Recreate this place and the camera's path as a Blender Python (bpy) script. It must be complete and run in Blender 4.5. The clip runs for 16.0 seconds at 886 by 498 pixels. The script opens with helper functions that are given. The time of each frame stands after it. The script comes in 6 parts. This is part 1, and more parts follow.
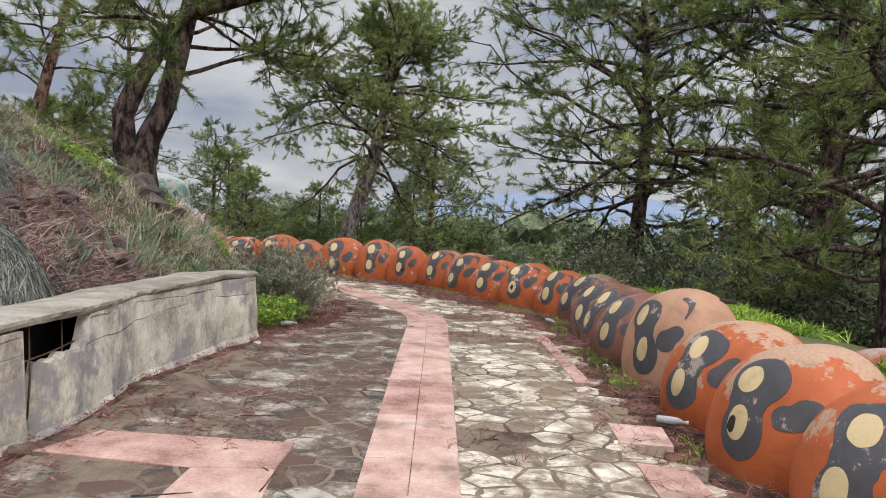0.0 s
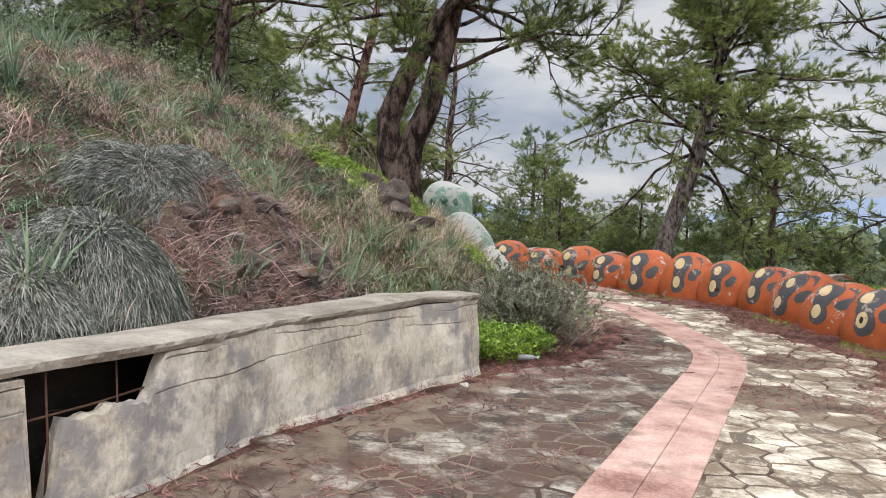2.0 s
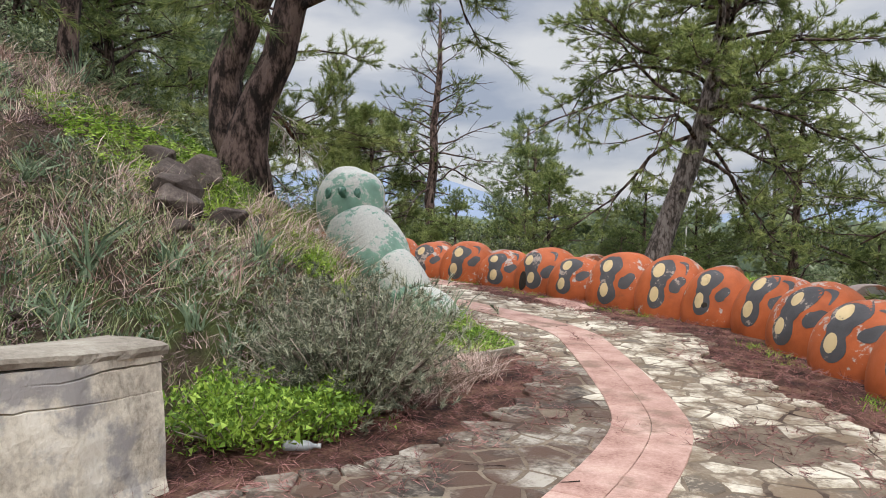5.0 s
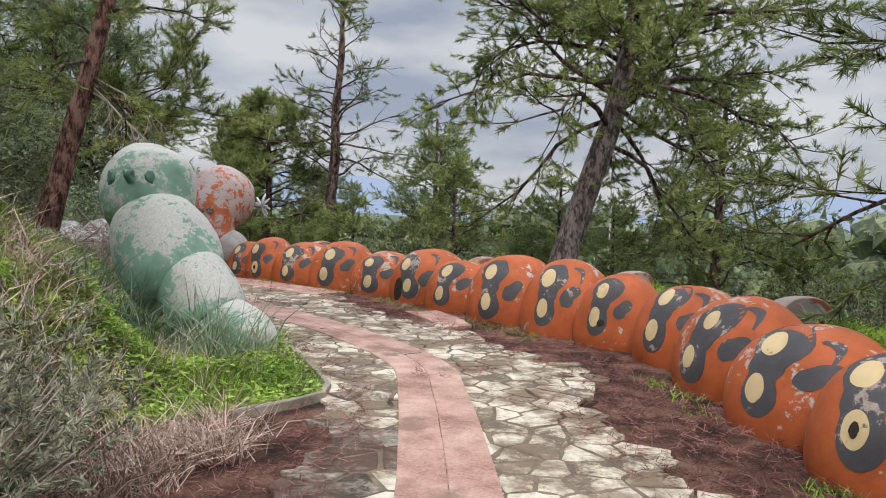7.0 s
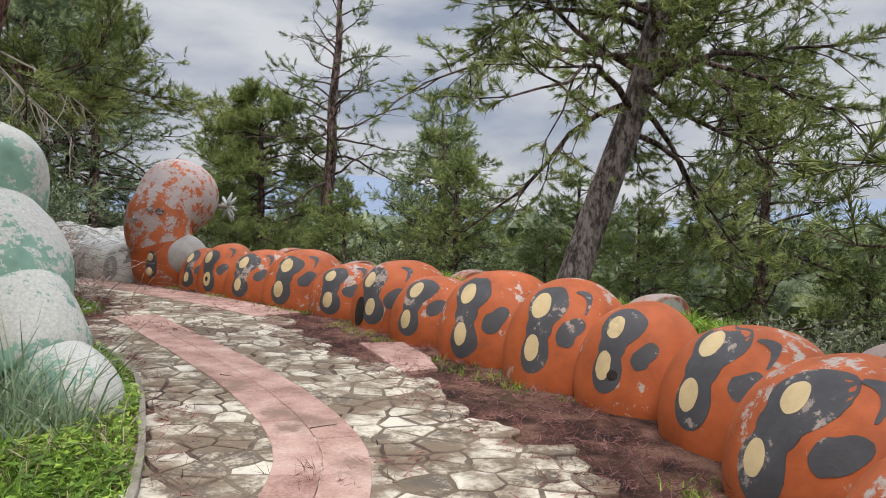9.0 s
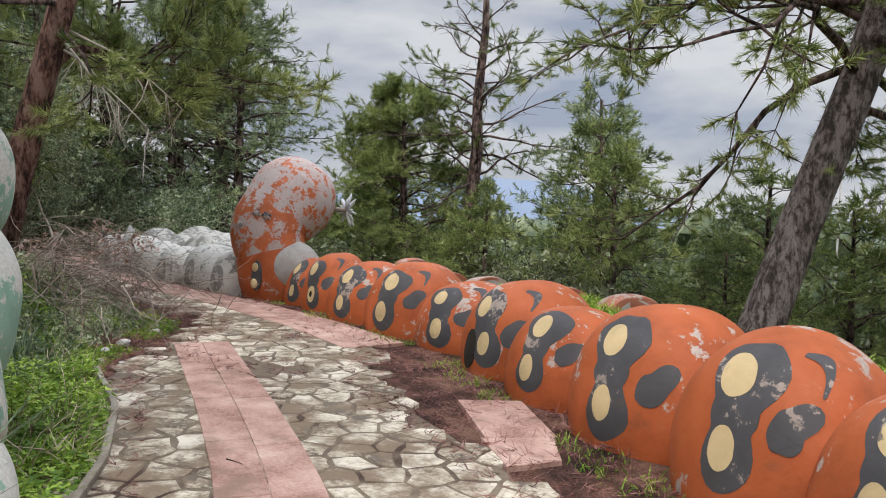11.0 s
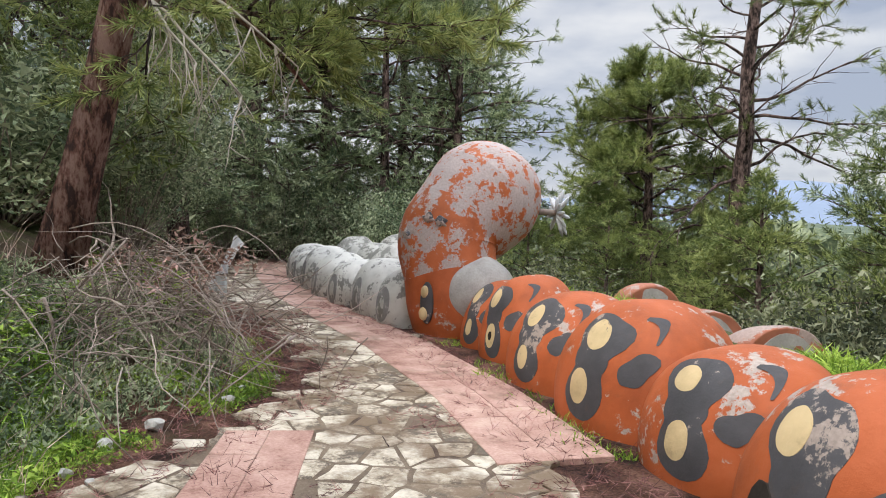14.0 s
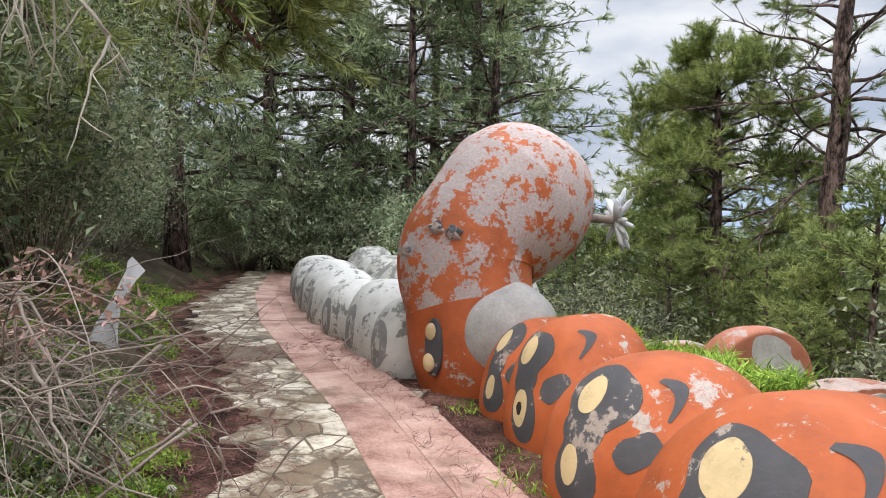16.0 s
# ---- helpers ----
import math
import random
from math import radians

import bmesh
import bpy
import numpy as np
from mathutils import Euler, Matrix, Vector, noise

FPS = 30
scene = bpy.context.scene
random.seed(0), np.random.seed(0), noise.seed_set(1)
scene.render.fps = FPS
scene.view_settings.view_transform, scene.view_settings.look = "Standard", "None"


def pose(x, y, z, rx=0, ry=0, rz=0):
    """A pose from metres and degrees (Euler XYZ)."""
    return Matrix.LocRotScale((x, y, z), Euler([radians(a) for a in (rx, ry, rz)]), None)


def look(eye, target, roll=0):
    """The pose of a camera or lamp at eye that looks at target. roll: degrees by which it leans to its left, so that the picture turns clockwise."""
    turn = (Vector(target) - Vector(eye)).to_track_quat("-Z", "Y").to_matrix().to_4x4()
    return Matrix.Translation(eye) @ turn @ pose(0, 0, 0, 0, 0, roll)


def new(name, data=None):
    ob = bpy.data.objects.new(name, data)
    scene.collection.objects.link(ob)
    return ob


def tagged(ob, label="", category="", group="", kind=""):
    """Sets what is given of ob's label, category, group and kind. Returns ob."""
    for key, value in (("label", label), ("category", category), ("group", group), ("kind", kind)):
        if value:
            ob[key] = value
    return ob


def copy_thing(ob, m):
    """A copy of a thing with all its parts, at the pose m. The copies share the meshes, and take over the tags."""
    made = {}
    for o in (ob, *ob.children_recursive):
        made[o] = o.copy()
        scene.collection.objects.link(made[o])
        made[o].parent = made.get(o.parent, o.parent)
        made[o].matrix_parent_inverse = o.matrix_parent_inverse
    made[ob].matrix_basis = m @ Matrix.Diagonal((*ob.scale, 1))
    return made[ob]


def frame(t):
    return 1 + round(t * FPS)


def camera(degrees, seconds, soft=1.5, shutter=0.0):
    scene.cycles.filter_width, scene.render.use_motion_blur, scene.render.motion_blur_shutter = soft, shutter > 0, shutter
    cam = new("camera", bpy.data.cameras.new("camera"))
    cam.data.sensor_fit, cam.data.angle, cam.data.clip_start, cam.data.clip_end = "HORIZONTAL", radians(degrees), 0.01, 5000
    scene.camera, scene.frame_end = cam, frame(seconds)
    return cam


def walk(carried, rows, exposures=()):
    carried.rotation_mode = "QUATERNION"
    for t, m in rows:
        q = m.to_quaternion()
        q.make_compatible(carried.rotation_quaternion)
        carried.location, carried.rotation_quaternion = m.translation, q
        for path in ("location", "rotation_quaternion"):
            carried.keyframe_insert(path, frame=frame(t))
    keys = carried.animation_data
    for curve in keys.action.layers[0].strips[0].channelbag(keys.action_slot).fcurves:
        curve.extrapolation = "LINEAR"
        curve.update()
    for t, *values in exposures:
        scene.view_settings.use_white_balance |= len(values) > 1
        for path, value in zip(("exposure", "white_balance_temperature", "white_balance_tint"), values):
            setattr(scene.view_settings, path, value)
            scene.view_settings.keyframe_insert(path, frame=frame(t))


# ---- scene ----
cam = camera(61.3, 16.0, soft=0.95)
METRES, EYE, TILT, LEAN, TURN = 20.8, 1.5, 0.0, 0.0, -0.4
ROWS = [
    (0.0, 0.0, 0.0, 0.0, 0.13, -2.57, -2.82),
    (0.5, 0.0097, 0.0276, -0.0007, 6.72, -2.68, -2.62),
    (1.0, 0.0195, 0.0561, -0.0007, 12.21, -2.79, -2.46),
    (1.5, 0.0269, 0.0835, -0.0003, 18.01, -2.86, -2.28),
    (2.0, 0.031, 0.1109, 0.0004, 26.33, -2.94, -2.05),
    (2.5, 0.0377, 0.1389, -0.001, 34.01, -3.01, -1.76),
    (3.0, 0.0397, 0.1697, -0.0017, 37.79, -3.06, -1.57),
    (3.5, 0.0414, 0.2006, -0.0016, 37.59, -3.08, -1.47),
    (4.0, 0.0427, 0.2325, -0.0018, 34.87, -3.05, -1.45),
    (4.5, 0.0434, 0.265, -0.0025, 31.72, -3.03, -1.46),
    (5.0, 0.0453, 0.2994, -0.0022, 29.03, -2.97, -1.45),
    (7.5, 0.0391, 0.4658, -0.0057, 24.18, -2.83, -1.74),
    (8.0, 0.0332, 0.4985, -0.0051, 24.36, -2.78, -1.77),
    (10.5, -0.0096, 0.6487, -0.0054, 34.74, -2.7, -1.75),
    (11.0, -0.0254, 0.6756, -0.0051, 38.94, -2.74, -1.71),
    (11.5, -0.043, 0.701, -0.0045, 43.27, -2.78, -1.64),
    (12.0, -0.0608, 0.7256, -0.0036, 47.29, -2.79, -1.54),
    (12.5, -0.0794, 0.7497, -0.0029, 50.83, -2.8, -1.38),
    (13.0, -0.0961, 0.775, -0.0033, 53.75, -2.8, -1.25),
    (13.5, -0.1164, 0.7971, -0.0044, 56.14, -2.77, -1.21),
    (14.0, -0.1391, 0.8196, -0.0065, 57.98, -2.77, -1.16),
    (14.5, -0.1633, 0.8404, -0.0056, 59.44, -2.74, -1.12),
    (15.0, -0.1886, 0.86, -0.0041, 60.47, -2.69, -1.03),
    (15.5, -0.2118, 0.8793, -0.0041, 61.15, -2.63, -0.98),
    (16.0, -0.2358, 0.8952, -0.0045, 61.43, -2.54, -0.9),
]
walk(cam, [(t, pose(0, 0, EYE, TILT, LEAN, TURN) @ pose(METRES * x, METRES * y, METRES * z, 90 + pitch, roll, yaw)) for t, x, y, z, yaw, pitch, roll in ROWS], [(0.0, -0.04), (3.2, 0.25), (5.0, 0.16), (8.0, 0.07), (12.5, 0.2), (16.0, 0.58)])

import itertools

# ---- world and light: a bright overcast sky with a weak, wide sun ----
world = bpy.data.worlds.new("overcast_sky")
scene.world = world
world.use_nodes = True
wn, wl = world.node_tree.nodes, world.node_tree.links
wbg = wn["Background"]
sky = wn.new("ShaderNodeTexSky")
sky.sky_type, sky.sun_disc = "NISHITA", False
sky.sun_elevation, sky.sun_rotation = radians(48), radians(150)
sky.air_density, sky.dust_density = 1.0, 2.0
wcoord = wn.new("ShaderNodeTexCoord")
wmap = wn.new("ShaderNodeMapping")
wmap.inputs["Scale"].default_value = (1.6, 1.6, 5.0)
wl.new(wcoord.outputs["Generated"], wmap.inputs["Vector"])
cloud = wn.new("ShaderNodeTexNoise")
cloud.inputs["Scale"].default_value, cloud.inputs["Detail"].default_value = 2.2, 6.0
wl.new(wmap.outputs["Vector"], cloud.inputs["Vector"])
cramp = wn.new("ShaderNodeValToRGB")
cramp.color_ramp.elements[0].position, cramp.color_ramp.elements[0].color = 0.38, (4.9, 5.5, 6.9, 1)
cramp.color_ramp.elements[1].position, cramp.color_ramp.elements[1].color = 0.6, (9.8, 9.9, 10.2, 1)
wl.new(cloud.outputs["Fac"], cramp.inputs["Fac"])
wmix = wn.new("ShaderNodeMix")
wmix.data_type = "RGBA"
wmix.inputs["Factor"].default_value = 0.86
wl.new(sky.outputs["Color"], wmix.inputs["A"])
wl.new(cramp.outputs["Color"], wmix.inputs["B"])
wsep = wn.new("ShaderNodeSeparateXYZ")
wl.new(wcoord.outputs["Generated"], wsep.inputs[0])
wgrad = wn.new("ShaderNodeMapRange")
wgrad.inputs["From Min"].default_value, wgrad.inputs["From Max"].default_value = 0.3, 0.9
wgrad.inputs["To Min"].default_value, wgrad.inputs["To Max"].default_value = 0.8, 3.6
wl.new(wsep.outputs["Z"], wgrad.inputs["Value"])
wlift = wn.new("ShaderNodeVectorMath")
wlift.operation = "SCALE"
wl.new(wmix.outputs["Result"], wlift.inputs[0])
wl.new(wgrad.outputs["Result"], wlift.inputs["Scale"])
wl.new(wlift.outputs[0], wbg.inputs["Color"])
wbg.inputs["Strength"].default_value = 0.088
sun = new("sun", bpy.data.lights.new("sun", "SUN"))
sun.data.energy, sun.data.angle, sun.data.color = 1.5, radians(25), (1.0, 0.95, 0.86)
sun.matrix_world = look((3, -8, 10), (0, 0, 0))


# ---- materials ----
def ramp_node(nt, fac, stops):
    r = nt.nodes.new("ShaderNodeValToRGB")
    els = r.color_ramp.elements
    while len(els) < len(stops):
        els.new(0.5)
    for el, (p, c) in zip(els, stops):
        el.position, el.color = p, (*c, 1)
    nt.links.new(fac, r.inputs["Fac"])
    return r.outputs["Color"]


def noise_node(nt, coord, scale, detail=5.0, rough=0.6, stretch=(1, 1, 1)):
    n = nt.nodes.new("ShaderNodeTexNoise")
    n.inputs["Scale"].default_value, n.inputs["Detail"].default_value = scale, detail
    n.inputs["Roughness"].default_value = rough
    if stretch != (1, 1, 1):
        m = nt.nodes.new("ShaderNodeMapping")
        m.inputs["Scale"].default_value = stretch
        nt.links.new(coord, m.inputs["Vector"])
        coord = m.outputs["Vector"]
    nt.links.new(coord, n.inputs["Vector"])
    return n.outputs["Fac"]


def math_node(nt, op, a, b=0.0, c=0.0, clamp=False):
    n = nt.nodes.new("ShaderNodeMath")
    n.operation, n.use_clamp = op, clamp
    for i, v in enumerate((a, b, c)):
        if isinstance(v, (int, float)):
            n.inputs[i].default_value = v
        else:
            nt.links.new(v, n.inputs[i])
    return n.outputs[0]


def mix_node(nt, fac, a, b, mode="MIX"):
    n = nt.nodes.new("ShaderNodeMix")
    n.data_type, n.blend_type = "RGBA", mode
    for key, v in (("Factor", fac), ("A", a), ("B", b)):
        if isinstance(v, (int, float)):
            n.inputs[key].default_value = v
        elif isinstance(v, tuple):
            n.inputs[key].default_value = (*v, 1)
        else:
            nt.links.new(v, n.inputs[key])
    return n.outputs["Result"]


def step_node(nt, v, lo, hi):
    n = nt.nodes.new("ShaderNodeMapRange")
    n.interpolation_type = "SMOOTHSTEP"
    n.inputs["From Min"].default_value, n.inputs["From Max"].default_value = lo, hi
    nt.links.new(v, n.inputs["Value"])
    return n.outputs["Result"]


def start_material(name):
    m = bpy.data.materials.new(name)
    m.use_nodes = True
    nt = m.node_tree
    return m, nt, nt.nodes["Principled BSDF"], nt.nodes.new("ShaderNodeTexCoord")


def add_bump(nt, bsdf, height, strength, distance):
    b = nt.nodes.new("ShaderNodeBump")
    b.inputs["Strength"].default_value, b.inputs["Distance"].default_value = strength, distance
    nt.links.new(height, b.inputs["Height"])
    nt.links.new(b.outputs["Normal"], bsdf.inputs["Normal"])


def surface(name, stops, scale=3.0, fine=40.0, rough=0.85, bump=0.4, depth=0.02, stain=None, stain_scale=1.2,
            stain_at=(0.52, 0.66), vary="", spread=0.35, stretch=(1, 1, 1), world_space=True, translucent=0.0, gain=1.0):
    """A weathered surface: a colour ramp over coarse and fine noise, an optional stain, and a spread per object or island."""
    m, nt, bsdf, tc = start_material(name)
    if world_space:
        geo = nt.nodes.new("ShaderNodeNewGeometry")
        co = geo.outputs["Position"]
    else:
        co = tc.outputs["Object"]
    coarse = noise_node(nt, co, scale, 4.0, 0.6, stretch)
    grain = noise_node(nt, co, fine, 6.0, 0.7, stretch)
    f = math_node(nt, "ADD", math_node(nt, "MULTIPLY", coarse, 0.6), math_node(nt, "MULTIPLY", grain, 0.4))
    if gain != 1.0:
        f = math_node(nt, "MULTIPLY_ADD", f, gain, 0.5 - 0.5 * gain)
    if vary:
        src = nt.nodes.new("ShaderNodeObjectInfo").outputs["Random"] if vary == "object" else \
            nt.nodes.new("ShaderNodeNewGeometry").outputs["Random Per Island"]
        f = math_node(nt, "ADD", f, math_node(nt, "MULTIPLY", math_node(nt, "SUBTRACT", src, 0.5), spread))
    col = ramp_node(nt, f, stops)
    if stain:
        s = step_node(nt, noise_node(nt, co, stain_scale, 6.0, 0.65), *stain_at)
        col = mix_node(nt, s, col, stain)
    nt.links.new(col, bsdf.inputs["Base Color"])
    bsdf.inputs["Roughness"].default_value = rough
    bsdf.inputs["Specular IOR Level"].default_value = 0.3
    if bump:
        add_bump(nt, bsdf, math_node(nt, "ADD", math_node(nt, "MULTIPLY", coarse, 0.5), grain), bump, depth)
    if translucent:
        t = nt.nodes.new("ShaderNodeBsdfTranslucent")
        nt.links.new(col, t.inputs["Color"])
        mx = nt.nodes.new("ShaderNodeMixShader")
        mx.inputs["Fac"].default_value = translucent
        nt.links.new(bsdf.outputs["BSDF"], mx.inputs[1])
        nt.links.new(t.outputs["BSDF"], mx.inputs[2])
        nt.links.new(mx.outputs["Shader"], nt.nodes["Material Output"].inputs["Surface"])
    return m


M = {}
M["litter"] = surface("needle_litter_soil", [(0.34, (0.026, 0.012, 0.009)), (0.5, (0.14, 0.066, 0.046)), (0.66, (0.31, 0.17, 0.118))],
                      3.0, 55, 0.95, 1.0, 0.05, (0.11, 0.085, 0.045), 0.7, (0.58, 0.72), gain=1.6)
M["bank"] = surface("bank_soil", [(0.3, (0.03, 0.022, 0.015)), (0.5, (0.1, 0.075, 0.048)), (0.66, (0.24, 0.185, 0.12))],
                    1.3, 35, 0.95, 0.9, 0.06, (0.1, 0.12, 0.04), 0.6, (0.5, 0.62))
PALE = [(0.34, (0.13, 0.105, 0.08)), (0.43, (0.33, 0.275, 0.205)), (0.52, (0.52, 0.455, 0.35)), (0.66, (0.68, 0.62, 0.51))]
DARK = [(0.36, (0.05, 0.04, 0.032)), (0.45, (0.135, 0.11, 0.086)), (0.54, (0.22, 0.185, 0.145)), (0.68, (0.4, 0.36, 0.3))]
M["pale_stone"] = surface("pale_limestone", PALE, 4, 30, 0.75, 0.5, 0.012, (0.2, 0.145, 0.095), 2.2, (0.42, 0.62), "object", 0.28, gain=1.9)
M["pale_stones"] = surface("pale_limestone_rest", PALE, 4, 30, 0.75, 0.5, 0.012, (0.2, 0.145, 0.095), 2.2, (0.42, 0.62), "island", 0.28, gain=1.9)
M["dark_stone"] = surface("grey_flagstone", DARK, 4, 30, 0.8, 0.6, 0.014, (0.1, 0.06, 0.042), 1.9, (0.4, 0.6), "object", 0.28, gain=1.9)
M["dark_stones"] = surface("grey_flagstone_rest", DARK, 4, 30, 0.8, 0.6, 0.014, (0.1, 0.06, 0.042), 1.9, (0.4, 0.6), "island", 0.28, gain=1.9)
M["joint"] = surface("sandy_mortar", [(0.3, (0.09, 0.062, 0.045)), (0.5, (0.19, 0.145, 0.105)), (0.7, (0.32, 0.26, 0.19))], 3, 50, 0.95, 0.8, 0.02,
                     (0.07, 0.045, 0.033), 1.1, (0.5, 0.64))
M["pink"] = surface("pink_concrete_slab", [(0.25, (0.22, 0.11, 0.085)), (0.42, (0.4, 0.235, 0.19)), (0.58, (0.51, 0.33, 0.27)), (0.8, (0.62, 0.46, 0.39))],
                    3, 45, 0.85, 0.4, 0.008, (0.25, 0.16, 0.12), 1.8, (0.52, 0.68), "object", 0.16, gain=1.5)
M["concrete"] = surface("weathered_concrete", [(0.2, (0.27, 0.235, 0.19)), (0.4, (0.5, 0.445, 0.36)), (0.56, (0.66, 0.6, 0.49)), (0.75, (0.76, 0.71, 0.61))],
                        2.6, 34, 0.92, 0.7, 0.016, (0.33, 0.31, 0.295), 2.2, (0.5, 0.62), stretch=(1, 1, 0.7), gain=2.1)
M["cap"] = surface("lichened_concrete_cap", [(0.3, (0.15, 0.125, 0.1)), (0.5, (0.33, 0.29, 0.235)), (0.7, (0.5, 0.46, 0.38))], 2.5, 30, 0.92, 0.8, 0.02,
                   (0.2, 0.17, 0.13), 1.4, (0.5, 0.66))
M["rock"] = surface("brown_rock", [(0.3, (0.035, 0.025, 0.022)), (0.5, (0.1, 0.078, 0.068)), (0.68, (0.26, 0.21, 0.18))], 5, 28, 0.9, 0.9, 0.03)
M["scar_rock"] = surface("grey_brown_broken_stone", [(0.3, (0.08, 0.062, 0.05)), (0.5, (0.17, 0.14, 0.12)), (0.68, (0.33, 0.28, 0.245))], 6, 30, 0.9, 0.9, 0.03, (0.16, 0.085, 0.05), 4, (0.5, 0.62))
M["rubble"] = surface("white_rubble", [(0.3, (0.3, 0.29, 0.26)), (0.6, (0.6, 0.59, 0.55))], 5, 30, 0.9, 0.7, 0.02)
# near-black colour that paints the shade inside holes and behind the wall
M["hole_shade"] = surface("painted_hole_shade", [(0.3, (0.012, 0.01, 0.008)), (0.7, (0.05, 0.04, 0.03))], 3, 30, 1.0, 0.5)
M["rust"] = surface("rusty_steel", [(0.3, (0.05, 0.03, 0.025)), (0.7, (0.16, 0.08, 0.05))], 20, 90, 0.8, 0.3, 0.004)
M["bark"] = surface("pine_bark", [(0.4, (0.02, 0.013, 0.011)), (0.49, (0.085, 0.055, 0.046)), (0.62, (0.21, 0.145, 0.125))], 9, 30, 0.95, 1.0, 0.06,
                    stretch=(1, 1, 0.4), gain=1.6)
M["red_bark"] = surface("red_pine_bark", [(0.4, (0.045, 0.022, 0.018)), (0.48, (0.16, 0.075, 0.055)), (0.6, (0.3, 0.185, 0.15))], 9, 30, 0.95, 1.0, 0.06,
                        stretch=(1, 1, 0.4), gain=1.6)
M["grey_bark"] = surface("grey_pine_bark", [(0.4, (0.06, 0.048, 0.042)), (0.5, (0.17, 0.135, 0.12)), (0.6, (0.3, 0.255, 0.235))], 10, 32, 0.95, 1.0, 0.05,
                         stretch=(1, 1, 0.4), gain=1.6)
M["dead_wood"] = surface("bleached_twigs", [(0.3, (0.12, 0.09, 0.072)), (0.7, (0.42, 0.35, 0.3))], 3, 30, 0.9, 0.3, 0.01, vary="island", spread=0.5)


M["bleached_branch"] = surface("bleached_branch", [(0.3, (0.3, 0.26, 0.21)), (0.7, (0.55, 0.5, 0.43))], 5, 40, 0.9, 0.4, 0.006)


def leaf(name, a, b, c, spread=0.5, tr=0.2):
    a, b, c = ((k[0] * 1.62, k[1] * 1.47, k[2] * 2.0) for k in (a, b, c))
    return surface(name, [(0.3, a), (0.5, b), (0.72, c)], 0.9, 5, 0.6, 0.0, vary="island", spread=spread, translucent=tr, gain=2.2)


M["pine"] = leaf("pine_needles", (0.035, 0.055, 0.012), (0.09, 0.13, 0.03), (0.19, 0.24, 0.06))
M["pine_dark"] = leaf("dark_pine_needles", (0.045, 0.074, 0.028), (0.125, 0.175, 0.062), (0.25, 0.315, 0.125))
M["pine_light"] = leaf("fresh_pine_needles", (0.055, 0.085, 0.016), (0.13, 0.18, 0.04), (0.25, 0.3, 0.08))
M["scrub"] = leaf("scrub_leaves", (0.025, 0.036, 0.015), (0.07, 0.088, 0.036), (0.16, 0.185, 0.08))
M["olive"] = leaf("grey_green_shrub", (0.06, 0.076, 0.036), (0.15, 0.175, 0.086), (0.28, 0.305, 0.165), 0.85, 0.2)
M["blue_grass"] = leaf("blue_grey_grass", (0.048, 0.058, 0.036), (0.12, 0.14, 0.088), (0.27, 0.3, 0.195), 0.85, 0.2)
M["dry_grass"] = leaf("dry_grass", (0.11, 0.085, 0.045), (0.27, 0.215, 0.12), (0.5, 0.43, 0.28), 0.85, 0.2)
M["green_grass"] = leaf("green_grass", (0.045, 0.075, 0.02), (0.125, 0.175, 0.05), (0.28, 0.33, 0.13), 0.85, 0.2)
M["strap"] = leaf("blue_green_strap_leaves", (0.06, 0.1, 0.045), (0.125, 0.19, 0.085), (0.21, 0.29, 0.14), 0.5, 0.2)
M["weeds"] = leaf("bright_weeds", (0.06, 0.12, 0.012), (0.14, 0.25, 0.022), (0.26, 0.38, 0.05))
M["ivy"] = leaf("dark_broad_leaves", (0.048, 0.078, 0.03), (0.145, 0.198, 0.08), (0.31, 0.38, 0.175))
M["needles"] = leaf("fallen_needles", (0.05, 0.022, 0.016), (0.13, 0.058, 0.038), (0.28, 0.155, 0.1), 0.6, 0.0)
M["brown_leaf"] = leaf("withered_leaves", (0.12, 0.075, 0.04), (0.25, 0.165, 0.095), (0.42, 0.31, 0.2), 0.85, 0.2)
M["straw"] = leaf("dry_straw_roots", (0.04, 0.028, 0.021), (0.115, 0.08, 0.056), (0.27, 0.21, 0.15), 0.7, 0.1)
M["plastic"] = surface("white_plastic", [(0.3, (0.6, 0.62, 0.64)), (0.7, (0.8, 0.81, 0.82))], 6, 40, 0.35, 0.2, 0.005, translucent=0.3)
M["dull_plastic"] = surface("dirty_clear_plastic", [(0.3, (0.22, 0.23, 0.23)), (0.7, (0.5, 0.52, 0.53))], 14, 60, 0.25, 0.3, 0.004)
M["scar"] = surface("crumbling_earth", [(0.3, (0.075, 0.052, 0.038)), (0.5, (0.22, 0.155, 0.11)), (0.7, (0.4, 0.31, 0.23))], 6, 40, 0.95, 1.0, 0.05, (0.12, 0.1, 0.085), 3, (0.55, 0.6))
M["slope"] = surface("overgrown_slope", [(0.3, (0.04, 0.05, 0.018)), (0.5, (0.1, 0.115, 0.045)), (0.7, (0.19, 0.19, 0.09))], 0.5, 12, 0.95, 0.8, 0.08, (0.16, 0.13, 0.075), 0.25, (0.52, 0.62))
M["woods"] = leaf("distant_foliage", (0.035, 0.056, 0.022), (0.078, 0.108, 0.042), (0.15, 0.185, 0.075), 0.4, 0.1)
M["hill"] = surface("distant_hill", [(0.3, (0.06, 0.085, 0.06)), (0.7, (0.13, 0.155, 0.1))], 0.08, 0.6, 1.0, 0.0)
# the haze of distance is mixed into this blue base colour
M["mountain"] = surface("mountain_painted_haze", [(0.3, (0.17, 0.215, 0.29)), (0.7, (0.21, 0.26, 0.34))], 0.01, 0.1, 1.0, 0.0)


